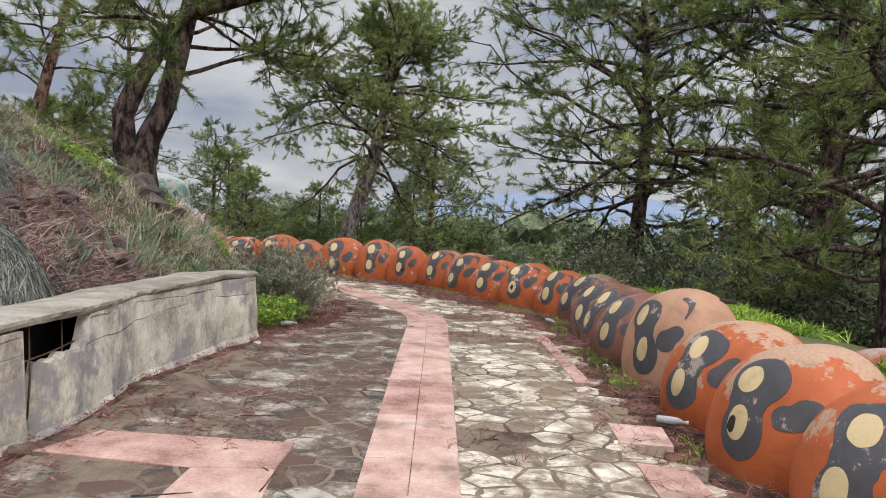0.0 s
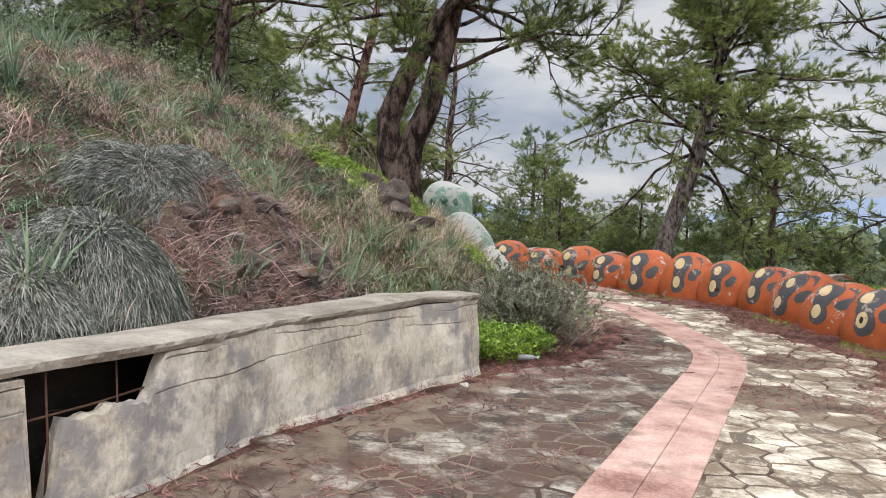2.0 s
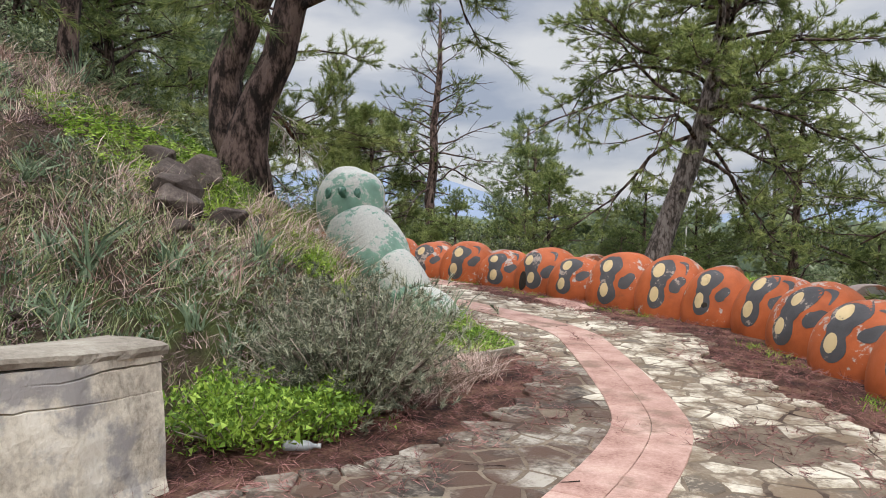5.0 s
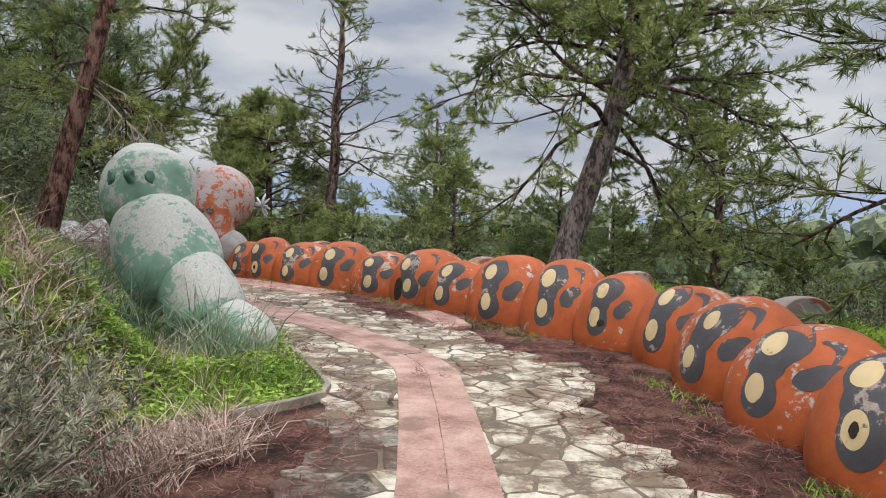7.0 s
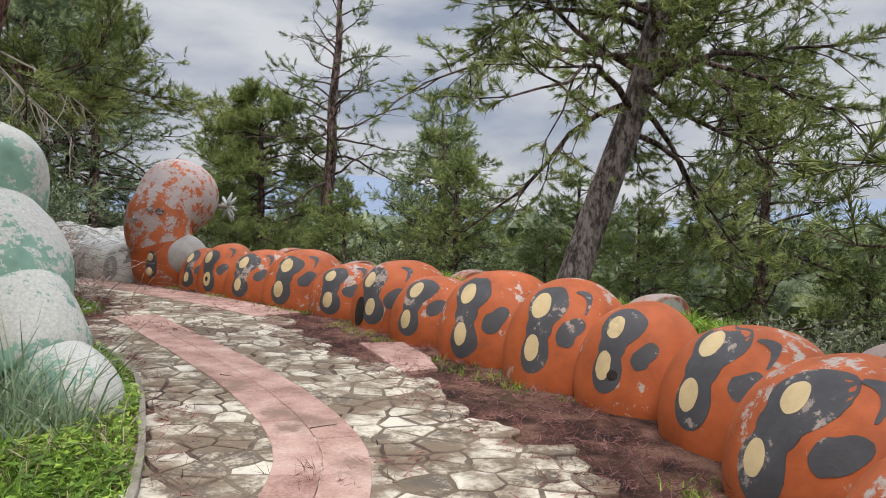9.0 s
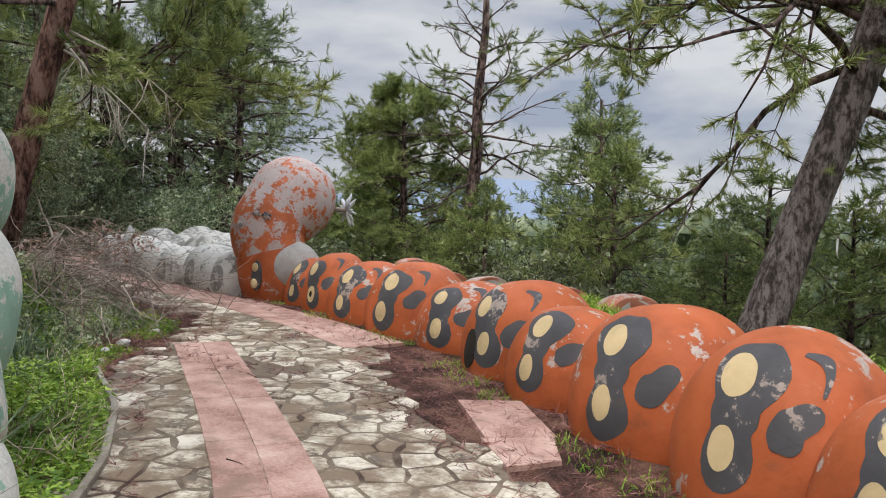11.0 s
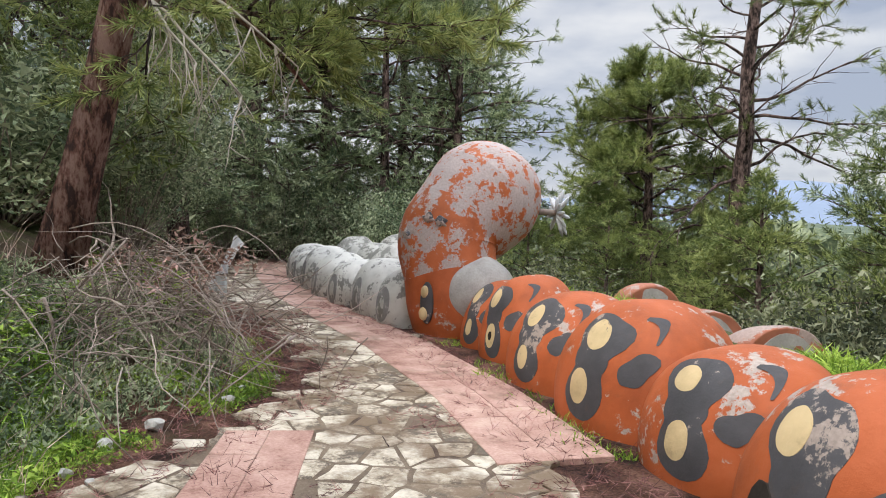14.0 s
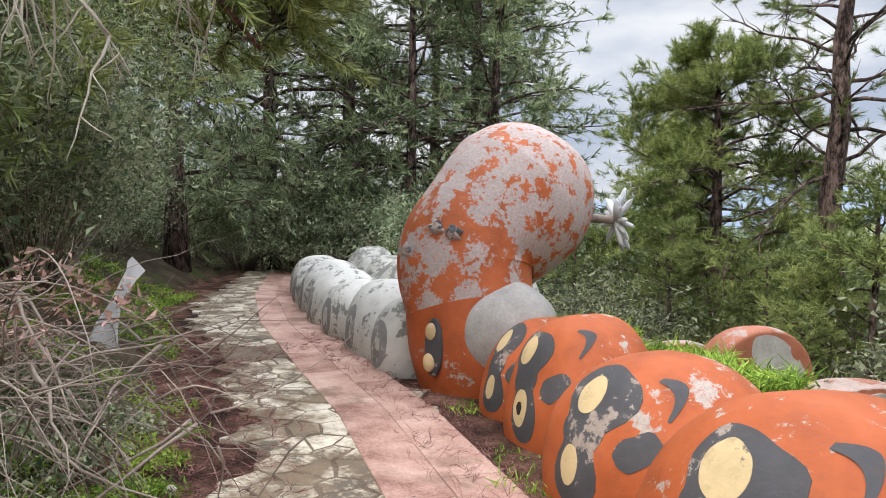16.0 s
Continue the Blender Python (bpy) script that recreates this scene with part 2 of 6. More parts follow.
def segment_paint(name, body, wear, worn, top_wear=0.0, patch_scale=1.7, chip_scale=9.0):
    """Chipped and dirty paint on concrete."""
    m, nt, bsdf, tc = start_material(name)
    co = tc.outputs["Object"]
    info = nt.nodes.new("ShaderNodeObjectInfo")
    off = nt.nodes.new("ShaderNodeVectorMath")
    off.operation = "ADD"
    shift = nt.nodes.new("ShaderNodeVectorMath")
    shift.operation = "SCALE"
    nt.links.new(info.outputs["Location"], shift.inputs[0])
    shift.inputs["Scale"].default_value = 3.7
    nt.links.new(co, off.inputs[0])
    nt.links.new(shift.outputs[0], off.inputs[1])
    pc = off.outputs[0]
    coarse, fine = noise_node(nt, pc, 3.0), noise_node(nt, pc, 45.0)
    col = ramp_node(nt, coarse, [(0.3, tuple(v * 0.72 for v in body)), (0.5, body), (0.75, tuple(min(1, v * 1.16 + 0.015) for v in body))])
    big, small = noise_node(nt, pc, patch_scale, 3.0), noise_node(nt, pc, chip_scale, 8.0, 0.75)
    w = math_node(nt, "ADD", math_node(nt, "MULTIPLY", big, 0.55), math_node(nt, "MULTIPLY", small, 0.45))
    if top_wear:
        nrm = nt.nodes.new("ShaderNodeSeparateXYZ")
        nt.links.new(tc.outputs["Normal"], nrm.inputs[0])
        w = math_node(nt, "ADD", w, math_node(nt, "MULTIPLY", math_node(nt, "MAXIMUM", nrm.outputs["Z"], 0.0), top_wear))
    chips = step_node(nt, w, wear, wear + 0.025)
    wcol = ramp_node(nt, fine, [(0.3, tuple(v * 0.7 for v in worn)), (0.65, worn)])
    col = mix_node(nt, chips, col, wcol)
    dirt = step_node(nt, noise_node(nt, pc, 5.5, 7.0, 0.7), 0.56, 0.76)
    col = mix_node(nt, math_node(nt, "MULTIPLY", dirt, 0.4), col, (0.12, 0.075, 0.05))
    nt.links.new(col, bsdf.inputs["Base Color"])
    bsdf.inputs["Roughness"].default_value = 0.62
    bsdf.inputs["Specular IOR Level"].default_value = 0.3
    add_bump(nt, bsdf, math_node(nt, "ADD", math_node(nt, "MULTIPLY", small, 1.0), math_node(nt, "MULTIPLY", chips, -0.35)), 0.35, 0.02)
    return m


ORANGE = (0.42, 0.1, 0.029)
M["segment"] = segment_paint("orange_segment_paint", ORANGE, 0.595, (0.5, 0.42, 0.37), 0.04, 2.6, 13.0)
M["worn_segment"] = segment_paint("orange_paint_worn_to_tan", ORANGE, 0.6, (0.5, 0.31, 0.2), 0.13, 2.0, 11.0)
M["worn_mark"] = segment_paint("flaking_dark_mark_paint", (0.08, 0.08, 0.085), 0.47, (0.46, 0.37, 0.33), 0.0, 9.0, 22.0)
M["tan_segment"] = segment_paint("faded_tan_segment_paint", (0.42, 0.23, 0.14), 0.58, (0.42, 0.13, 0.05), 0.0)
M["maroon_segment"] = segment_paint("faded_maroon_segment_paint", (0.2, 0.085, 0.06), 0.56, (0.3, 0.2, 0.15), 0.04)
M["mark"] = segment_paint("dark_grey_mark_paint", (0.07, 0.068, 0.072), 0.585, (0.42, 0.34, 0.29), 0.03, 3.0, 14.0)
M["spot"] = segment_paint("pale_yellow_spot_paint", (0.6, 0.455, 0.245), 0.62, (0.2, 0.16, 0.13), 0.0, 4.0, 16.0)
M["back_segment"] = segment_paint("faded_back_segment_paint", (0.36, 0.13, 0.075), 0.53, (0.42, 0.32, 0.28), 0.06)
M["head"] = segment_paint("peeling_orange_head_paint", (0.45, 0.115, 0.035), 0.46, (0.52, 0.425, 0.395), 0.02, 6.5, 24.0)
M["throat"] = segment_paint("chipped_orange_throat_paint", (0.45, 0.115, 0.035), 0.515, (0.5, 0.41, 0.38), 0.03, 4.2, 22.0)
M["bare_patch"] = surface("bare_grey_concrete", [(0.3, (0.27, 0.255, 0.235)), (0.7, (0.45, 0.43, 0.4))], 5, 40, 0.8, 0.3, 0.01)
M["white_segment"] = segment_paint("grey_white_segment_paint", (0.55, 0.54, 0.5), 0.53, (0.26, 0.255, 0.235), 0.0, 4.5, 16.0)
M["white_mark"] = segment_paint("grey_ring_paint", (0.24, 0.235, 0.23), 0.55, (0.42, 0.41, 0.39), 0.0, 3.0, 12.0)
M["white_back"] = segment_paint("grey_white_plain_paint", (0.47, 0.46, 0.42), 0.5, (0.24, 0.235, 0.21), 0.0, 4.5, 16.0)
M["green_paint"] = segment_paint("peeling_pale_green_paint", (0.22, 0.37, 0.28), 0.5, (0.6, 0.59, 0.53), 0.11, 1.5, 13.0)
M["dark_green"] = surface("dark_green_paint", [(0.3, (0.07, 0.15, 0.11)), (0.7, (0.13, 0.27, 0.2))], 6, 40, 0.6, 0.3, 0.006, (0.5, 0.52, 0.48), 9, (0.56, 0.62))


# ---- mesh helpers ----
def mesh_from(name, verts, faces, material, smooth=True):
    me = bpy.data.meshes.new(name)
    me.from_pydata([tuple(map(float, v)) for v in verts], [], [tuple(map(int, f)) for f in faces])
    me.materials.append(material)
    if smooth:
        me.shade_smooth()
    return me


def mesh_tris(name, verts, material, smooth=False):
    """A mesh of loose triangles from an (n * 3, 3) array."""
    verts = np.ascontiguousarray(verts, dtype=np.float32)
    n = len(verts)
    me = bpy.data.meshes.new(name)
    me.vertices.add(n)
    me.vertices.foreach_set("co", verts.ravel())
    me.loops.add(n)
    me.loops.foreach_set("vertex_index", np.arange(n, dtype=np.int32))
    me.polygons.add(n // 3)
    me.polygons.foreach_set("loop_start", np.arange(0, n, 3, dtype=np.int32))
    me.update(calc_edges=True)
    me.materials.append(material)
    if smooth:
        me.shade_smooth()
    return me


def child(name, me, parent, label="", m=None):
    ob = new(name, me)
    ob.parent = parent
    if m is not None:
        ob.matrix_local = m
    return tagged(ob, label) if label else ob


def thing(name, label, category, m, group="", kind=""):
    ob = new(name)
    ob.matrix_world = m
    ob.empty_display_size = 0.1
    return tagged(ob, label, category, group, kind)


def smooth01(a, b, v):
    t = min(1.0, max(0.0, (v - a) / (b - a)))
    return t * t * (3 - 2 * t)


def tube(points, radii, sides=8, lump=0.0, rng=None):
    """Vertices and faces of a tapered tube along points."""
    pts = [Vector(p) for p in points]
    verts, faces = [], []
    side = None
    for i, p in enumerate(pts):
        d = (pts[min(i + 1, len(pts) - 1)] - pts[max(i - 1, 0)]).normalized()
        if side is None:
            side = d.orthogonal().normalized()
        side = (side - d * side.dot(d)).normalized()
        up = d.cross(side)
        for k in range(sides):
            a = 2 * math.pi * k / sides
            r = radii[i] * (1 + (rng.uniform(-lump, lump) if rng else 0))
            verts.append(p + (side * math.cos(a) + up * math.sin(a)) * r)
        if i:
            b = (i - 1) * sides
            for k in range(sides):
                faces.append((b + k, b + (k + 1) % sides, b + sides + (k + 1) % sides, b + sides + k))
    faces.append(tuple(reversed(range(sides))))
    faces.append(tuple(range(len(verts) - sides, len(verts))))
    return verts, faces


def join(pieces):
    verts, faces = [], []
    for v, f in pieces:
        n = len(verts)
        verts += v
        faces += [tuple(i + n for i in q) for q in f]
    return verts, faces


# ---- the lie of the land ----
TOE = [(-2.72, -14), (-2.72, 9.2), (-2.75, 10.6), (-2.85, 12.2), (-3.5, 13.6), (-4.7, 15.0), (-6.2, 16.3), (-7.7, 17.4), (-8.6, 18.6), (-10.4, 19.5), (-14, 20.0), (-18, 20.6), (-26, 23.5), (-40, 30)]
BODY = [(2.75, -14), (2.6, 4.0), (2.5, 6.9), (2.55, 9.5), (2.5, 12.2), (1.9, 13.9), (0.85, 15.6), (-0.4, 17.4), (-2.0, 18.6), (-4.0, 19.95), (-5.9, 20.75), (-7.8, 21.35), (-10.5, 22.0), (-14, 22.6), (-18, 23.4), (-26, 26.5), (-40, 33)]


def line_side(x, y, line):
    """Signed distance from an open line, positive on its left."""
    best, sign = 1e9, 1
    for (ax, ay), (bx, by) in zip(line, line[1:]):
        dx, dy = bx - ax, by - ay
        t = max(0.0, min(1.0, ((x - ax) * dx + (y - ay) * dy) / (dx * dx + dy * dy)))
        d = math.hypot(x - ax - t * dx, y - ay - t * dy)
        if d < best:
            best, sign = d, 1 if dx * (y - ay) - dy * (x - ax) > 0 else -1
    return best * sign


def path_level(y):
    return -0.09 * smooth01(5, 13, y)


def land(x, y):
    z = path_level(y)
    d = line_side(x, y, TOE)
    if d > 0:
        hill = 5.2 + (2.0 - 5.2) * smooth01(12.7, 15.6, y)
        hill += 2.2 * smooth01(-6.5, -9.5, x) * smooth01(13, 16, y)
        z += hill * (1 - math.exp(-d / 6.5))
        z += 0.3 * smooth01(0.05, 0.3, d) * (1 - smooth01(9.0, 9.6, y)) + 0.05 * smooth01(0.3, 2.0, d) * (1 - smooth01(13, 15, y))
        z += 0.45 * smooth01(0.1, 0.7, d) * smooth01(9.4, 10.4, y) * (1 - smooth01(12.8, 14.2, y))
        z += 0.16 * smooth01(0.3, 1.5, d) * noise.noise((x * 0.8, y * 0.8, 3)) + 0.06 * smooth01(0.2, 0.6, d) * noise.noise((x * 3, y * 3, 5))
    else:
        z += 0.012 * noise.noise((x * 2.2, y * 2.2, 1))
    b = -line_side(x, y, BODY)
    if b > 0:
        z += 0.56 * smooth01(0.35, 0.75, b) * (1 - smooth01(1.25, 1.9, b))
        z -= 9.0 * (1 - math.exp(-max(0, b - 1.6) / 24))
        z += 0.25 * smooth01(2, 6, b) * noise.noise((x * 0.4, y * 0.4, 9))
    return z


def axis_steps(lo, hi, fine_lo, fine_hi, fine, growth=1.25):
    out = list(np.arange(fine_lo, fine_hi + fine / 2, fine))
    s, v = fine, fine_hi
    while v < hi:
        s *= growth
        v += s
        out.append(v)
    s, v = fine, fine_lo
    while v > lo:
        s *= growth
        v -= s
        out.insert(0, v)
    return out


gx, gy = axis_steps(-1500, 1500, -19, 5.0, 0.2), axis_steps(-1500, 1800, -4, 26.0, 0.2)
gverts = [(x, y, land(x, y) - 0.02) for y in gy for x in gx]
nx = len(gx)
gfaces = [(j * nx + i, j * nx + i + 1, (j + 1) * nx + i + 1, (j + 1) * nx + i) for j in range(len(gy) - 1) for i in range(nx - 1)]
gme = mesh_from("ground", gverts, gfaces, M["litter"])
gme.materials.append(M["bank"])
gme.materials.append(M["slope"])
gme.polygons.foreach_set("material_index", [2 if line_side(gverts[f[0]][0], gverts[f[0]][1], BODY) < -0.5 else
                                            1 if line_side(gverts[f[0]][0], gverts[f[0]][1], TOE) > 0.25 else 0 for f in gfaces])
ground = tagged(new("ground", gme), "red-brown soil strewn with pine needles and a grassy bank", "ground", kind="structure")

# far hills, beyond the valley
def ridge(name, dist, base, height, a0, a1, material, seed, label):
    rng = random.Random(seed)
    n, verts, faces = 60, [], []
    for i in range(n + 1):
        a = radians(a0 + (a1 - a0) * i / n)
        h = height * (0.55 + 0.5 * noise.noise((i * 0.11, seed, 0)) + 0.2 * noise.noise((i * 0.35, seed, 2)))
        for k, (dd, hh) in enumerate(((0, base), (dist * 0.1, base + h * 0.6), (dist * 0.25, base + h), (dist * 0.5, base))):
            verts.append((-math.sin(a) * (dist + dd), math.cos(a) * (dist + dd), hh))
    for i in range(n):
        for k in range(3):
            faces.append((i * 4 + k, i * 4 + 4 + k, i * 4 + 5 + k, i * 4 + 1 + k))
    tagged(new(name, mesh_from(name, verts, faces, material)), label, "hill", kind="structure")


ridge("backdrop_near_hill", 170, -14, 20, -75, 80, M["hill"], 3, "wooded low hill across the valley")
ridge("backdrop_mountain", 900, -30, 105, -70, 85, M["mountain"], 8, "mountain ridge on the horizon with blue haze painted into its colour")


# ---- the path: pink bands, flagstones, kerb ----
def rounded(line, steps=6):
    """A smooth line through the given plan points."""
    ks = [line[0]] + list(line) + [line[-1]]
    out = []
    for p0, p1, p2, p3 in zip(ks, ks[1:], ks[2:], ks[3:]):
        p0, p1, p2, p3 = (np.array(p, float) for p in (p0, p1, p2, p3))
        for k in range(steps):
            t = k / steps
            out.append(tuple(float(v) for v in 0.5 * (2 * p1 + (p2 - p0) * t + (2 * p0 - 5 * p1 + 4 * p2 - p3) * t * t + (3 * p1 - p0 - 3 * p2 + p3) * t ** 3)))
    return out + [tuple(line[-1])]


BAND = [(-0.095, -6), (-0.095, 3)] + rounded([(-0.095, 9.6), (-0.1, 10.7), (-0.2, 11.6), (-0.47, 12.35), (-0.88, 13.2), (-1.5, 14.4), (-2.14, 15.45), (-3.28, 16.38), (-4.72, 17.25), (-6.0, 17.95), (-7.42, 18.72)])
BAND_2 = [(-6.05, 19.98), (-7.6, 20.5), (-9.9, 21.02), (-11.5, 21.25), (-14.7, 21.75), (-18.2, 22.6), (-24, 24.6)]
EDGE = [(1.42, 6.9), (1.43, 9.9)]


def band_slabs(line, width, length, lanes, rng, lo=0.0, hi=1e9):
    """Slabs that follow a bent line: corner lists, lane by lane."""
    pts = [Vector(p) for p in line]
    lens = [(b - a).length for a, b in zip(pts, pts[1:])]
    total = sum(lens)

    def at(s):
        for a, b, l in zip(pts, pts[1:], lens):
            if s <= l:
                return a + (b - a) * (s / l)
            s -= l
        return pts[-1]

    def frame_at(s):
        d = (at(min(total, s + 0.35)) - at(max(0, s - 0.35))).normalized()
        return at(s), Vector((-d.y, d.x))

    out = []
    for k in range(lanes):
        s = max(lo, 0.0) + rng.uniform(0, 0.3)
        prev = max(lo, 0.0)
        while prev < min(total, hi) - 0.05:
            s = min(total, hi, prev + length * rng.uniform(0.8, 1.2))
            n = max(2, int((s - prev) / 0.3) + 1)
            o0, o1 = -width / 2 + k * width / lanes + 0.002, -width / 2 + (k + 1) * width / lanes - 0.002
            left, right = [], []
            for i in range(n + 1):
                p, nn = frame_at(prev + 0.005 + (s - prev - 0.01) * i / n)
                left.append(p + nn * o1)
                right.append(p + nn * o0)
            out.append(right + left[::-1])
            prev = s
    return out


def prism(poly, z0, z1, inset=0.006, tilt=(0, 0)):
    """A slab with a chamfered top edge, from a plan polygon."""
    c = sum((Vector(p) for p in poly), Vector((0, 0))) / len(poly)
    n = len(poly)
    verts = [(p[0], p[1], z0 + path_level(p[1])) for p in poly]
    verts += [(p[0], p[1], z1 - inset + path_level(p[1]) + tilt[0] * (p[0] - c.x) + tilt[1] * (p[1] - c.y)) for p in poly]
    for p in poly:
        v = Vector(p) - c
        q = c + v * max(0.5, 1 - inset * 1.6 / max(v.length, 0.02))
        verts.append((q.x, q.y, z1 + path_level(q.y) + tilt[0] * v.x + tilt[1] * v.y))
    faces = [tuple(range(2 * n, 3 * n))]
    for i in range(n):
        j = (i + 1) % n
        faces += [(i, j, n + j, n + i), (n + i, n + j, 2 * n + j, 2 * n + i)]
    return verts, faces


LEFT = [(-2.35, -6), (-2.3, 6.3), (-1.95, 8.5), (-1.3, 9.9), (-1.15, 11.4), (-1.55, 13.0), (-2.2, 14.15), (-3.75, 15.65), (-6.7, 17.4), (-7.5, 18.5), (-8.5, 19.6), (-9.9, 20.08), (-13, 20.45), (-16.5, 20.9), (-24, 23.8)]
RIGHT = [(1.5, -6), (1.45, 9.5), (1.25, 12.3), (0.2, 13.7), (-0.4, 14.5), (-0.6, 15.9), (-1.9, 16.7), (-2.7, 17.6), (-3.3, 17.9), (-4.6, 18.5), (-5.4, 19.2), (-6.1, 20.0), (-9.9, 21.3), (-14.7, 21.9), (-18.2, 22.8), (-24, 24.9)]


def inside_path(x, y, grow=0.0):
    return line_side(x, y, LEFT) < grow and line_side(x, y, RIGHT) > -grow


def voronoi_cells(rng):
    """Irregular flagstones, longer across the walk than along it."""
    sx, sy = 0.32, 0.19
    sites = {}
    for j in range(int(-4 / sy), int(26 / sy)):
        for i in range(int(-24 / sx), int(2.2 / sx)):
            x = (i + 0.5 * (j % 2) + rng.uniform(-0.42, 0.42)) * sx
            y = (j + rng.uniform(-0.42, 0.42)) * sy
            sites[i, j] = (x, y)
    cells = []
    for (i, j), (x, y) in sites.items():
        if not inside_path(x, y, 0.12):
            continue
        poly = [(-0.6, -0.5), (0.6, -0.5), (0.6, 0.5), (-0.6, 0.5)]
        for dj in range(-2, 3):
            for di in range(-2, 3):
                q = sites.get((i + di, j + dj))
                if q is None or (di == 0 and dj == 0):
                    continue
                vx, vy = q[0] - x, q[1] - y
                l = math.hypot(vx, vy)
                nxx, nyy, h = vx / l, vy / l, l / 2 - 0.011
                res = []
                for a, b in zip(poly, poly[1:] + poly[:1]):
                    da, db = a[0] * nxx + a[1] * nyy - h, b[0] * nxx + b[1] * nyy - h
                    if da <= 0:
                        res.append(a)
                    if da * db < 0:
                        t = da / (da - db)
                        res.append((a[0] + (b[0] - a[0]) * t, a[1] + (b[1] - a[1]) * t))
                poly = res
                if len(poly) < 3:
                    break
            if len(poly) < 3:
                break
        if len(poly) < 3:
            continue
        clean = []
        for p in poly:
            if not clean or math.hypot(p[0] - clean[-1][0], p[1] - clean[-1][1]) > 0.025:
                clean.append(p)
        if len(clean) >= 3:
            ring = []
            for p, q in zip(clean, clean[1:] + clean[:1]):
                ring.append((x + p[0] + rng.uniform(-0.008, 0.008), y + p[1] + rng.uniform(-0.008, 0.008)))
                if math.hypot(q[0] - p[0], q[1] - p[1]) > 0.09:
                    ring.append((x + (p[0] + q[0]) / 2 * 0.97 + rng.uniform(-0.012, 0.012), y + (p[1] + q[1]) / 2 * 0.97 + rng.uniform(-0.012, 0.012)))
            cells.append(ring)
    return cells


# ---- the walkway's bed ----
ys = np.linspace(0, 1, 161)


def along(line, f):
    pts = [Vector(p) for p in line]
    lens = [(b - a).length for a, b in zip(pts, pts[1:])]
    s = f * sum(lens)
    for a, b, l in zip(pts, pts[1:], lens):
        if s <= l + 1e-6:
            return a + (b - a) * (s / l)
        s -= l
    return pts[-1]


pavement = thing("pavement", "irregular flagstone walkway with a band of pink slabs", "pavement", pose(0, 0, 0), kind="structure")
bed = bmesh.new()
rows_bed = []
for f in ys:
    a, b = along(LEFT, f), along(RIGHT, f)
    rows_bed.append([bed.verts.new((p.x, p.y, path_level(p.y) + 0.007)) for p in (a.lerp(b, k / 14) for k in range(15))])
for r0, r1 in zip(rows_bed, rows_bed[1:]):
    for k in range(14):
        bed.faces.new((r0[k], r0[k + 1], r1[k + 1], r1[k]))
bed_me = bpy.data.meshes.new("mortar_bed")
bed.to_mesh(bed_me)
bed.free()
bed_me.materials.append(M["joint"])
child("mortar_bed", bed_me, pavement, "sandy mortar between the flagstones")


# ---- the caterpillar ----
def loaf(hw, hd, h, seed=0, nu=44, nv=24, power=2.05, front=2.7, low=0.28, back=1.0, lean=0.0):
    """A rounded body segment standing on the ground: x along the chain, -y towards the walk. back: how much longer its far half is."""
    rng = random.Random(seed)
    cz = h * low
    ph = [rng.uniform(0, 9) for _ in range(3)]
    el = np.repeat(np.linspace(-0.5, math.pi / 2, nv + 1), nu)
    a = np.tile(np.arange(nu) * 2 * math.pi / nu, nv + 1)
    ux, uy, uz = np.cos(el) * np.cos(a), np.cos(el) * np.sin(a), np.sin(el)
    lo, hi = np.full(len(a), 0.5), np.full(len(a), 2.0)
    for _ in range(26):
        mid = (lo + hi) / 2
        out = np.abs(mid * ux) ** power + np.abs(mid * uz) ** power + np.abs(mid * uy) ** front > 1
        hi, lo = np.where(out, mid, hi), np.where(out, lo, mid)
    verts, faces = [], []
    for x, y, z in zip(lo * ux * hw, lo * uy * hd, cz + lo * uz * (h - cz)):
        k = 1 + 0.035 * noise.noise((x * 2 + ph[0], y * 2 + ph[1], z * 2 + ph[2]))
        verts.append((x * k, y * k * (back if y > 0 else 1) + lean * z, z * k))
    for j in range(nv):
        for i in range(nu):
            faces.append((j * nu + i, j * nu + (i + 1) % nu, (j + 1) * nu + (i + 1) % nu, (j + 1) * nu + i))
    return verts, faces


def on_loaf(hw, hd, h, seed, x, z, proud, power=2.05, front=2.7, low=0.28, lean=0.0):
    """The point of a segment's front at x and z, lifted by proud."""
    rng = random.Random(seed)
    ph = [rng.uniform(0, 9) for _ in range(3)]
    v = 1 - abs((z - h * low) / (h - h * low)) ** power - abs(x / hw) ** power
    y = -hd * max(0.0, v) ** (1 / front)
    k = 1 + 0.035 * noise.noise((x * 2 + ph[0], y * 2 + ph[1], z * 2 + ph[2]))
    c = Vector((0, 0, h * low))
    p = Vector((x, y, z)) * k
    n = Vector(((p.x) / hw ** 2, p.y / hd ** 2, (p.z - c.z) / (h - c.z) ** 2)).normalized()
    return p + n * proud + Vector((0, lean * z, 0))


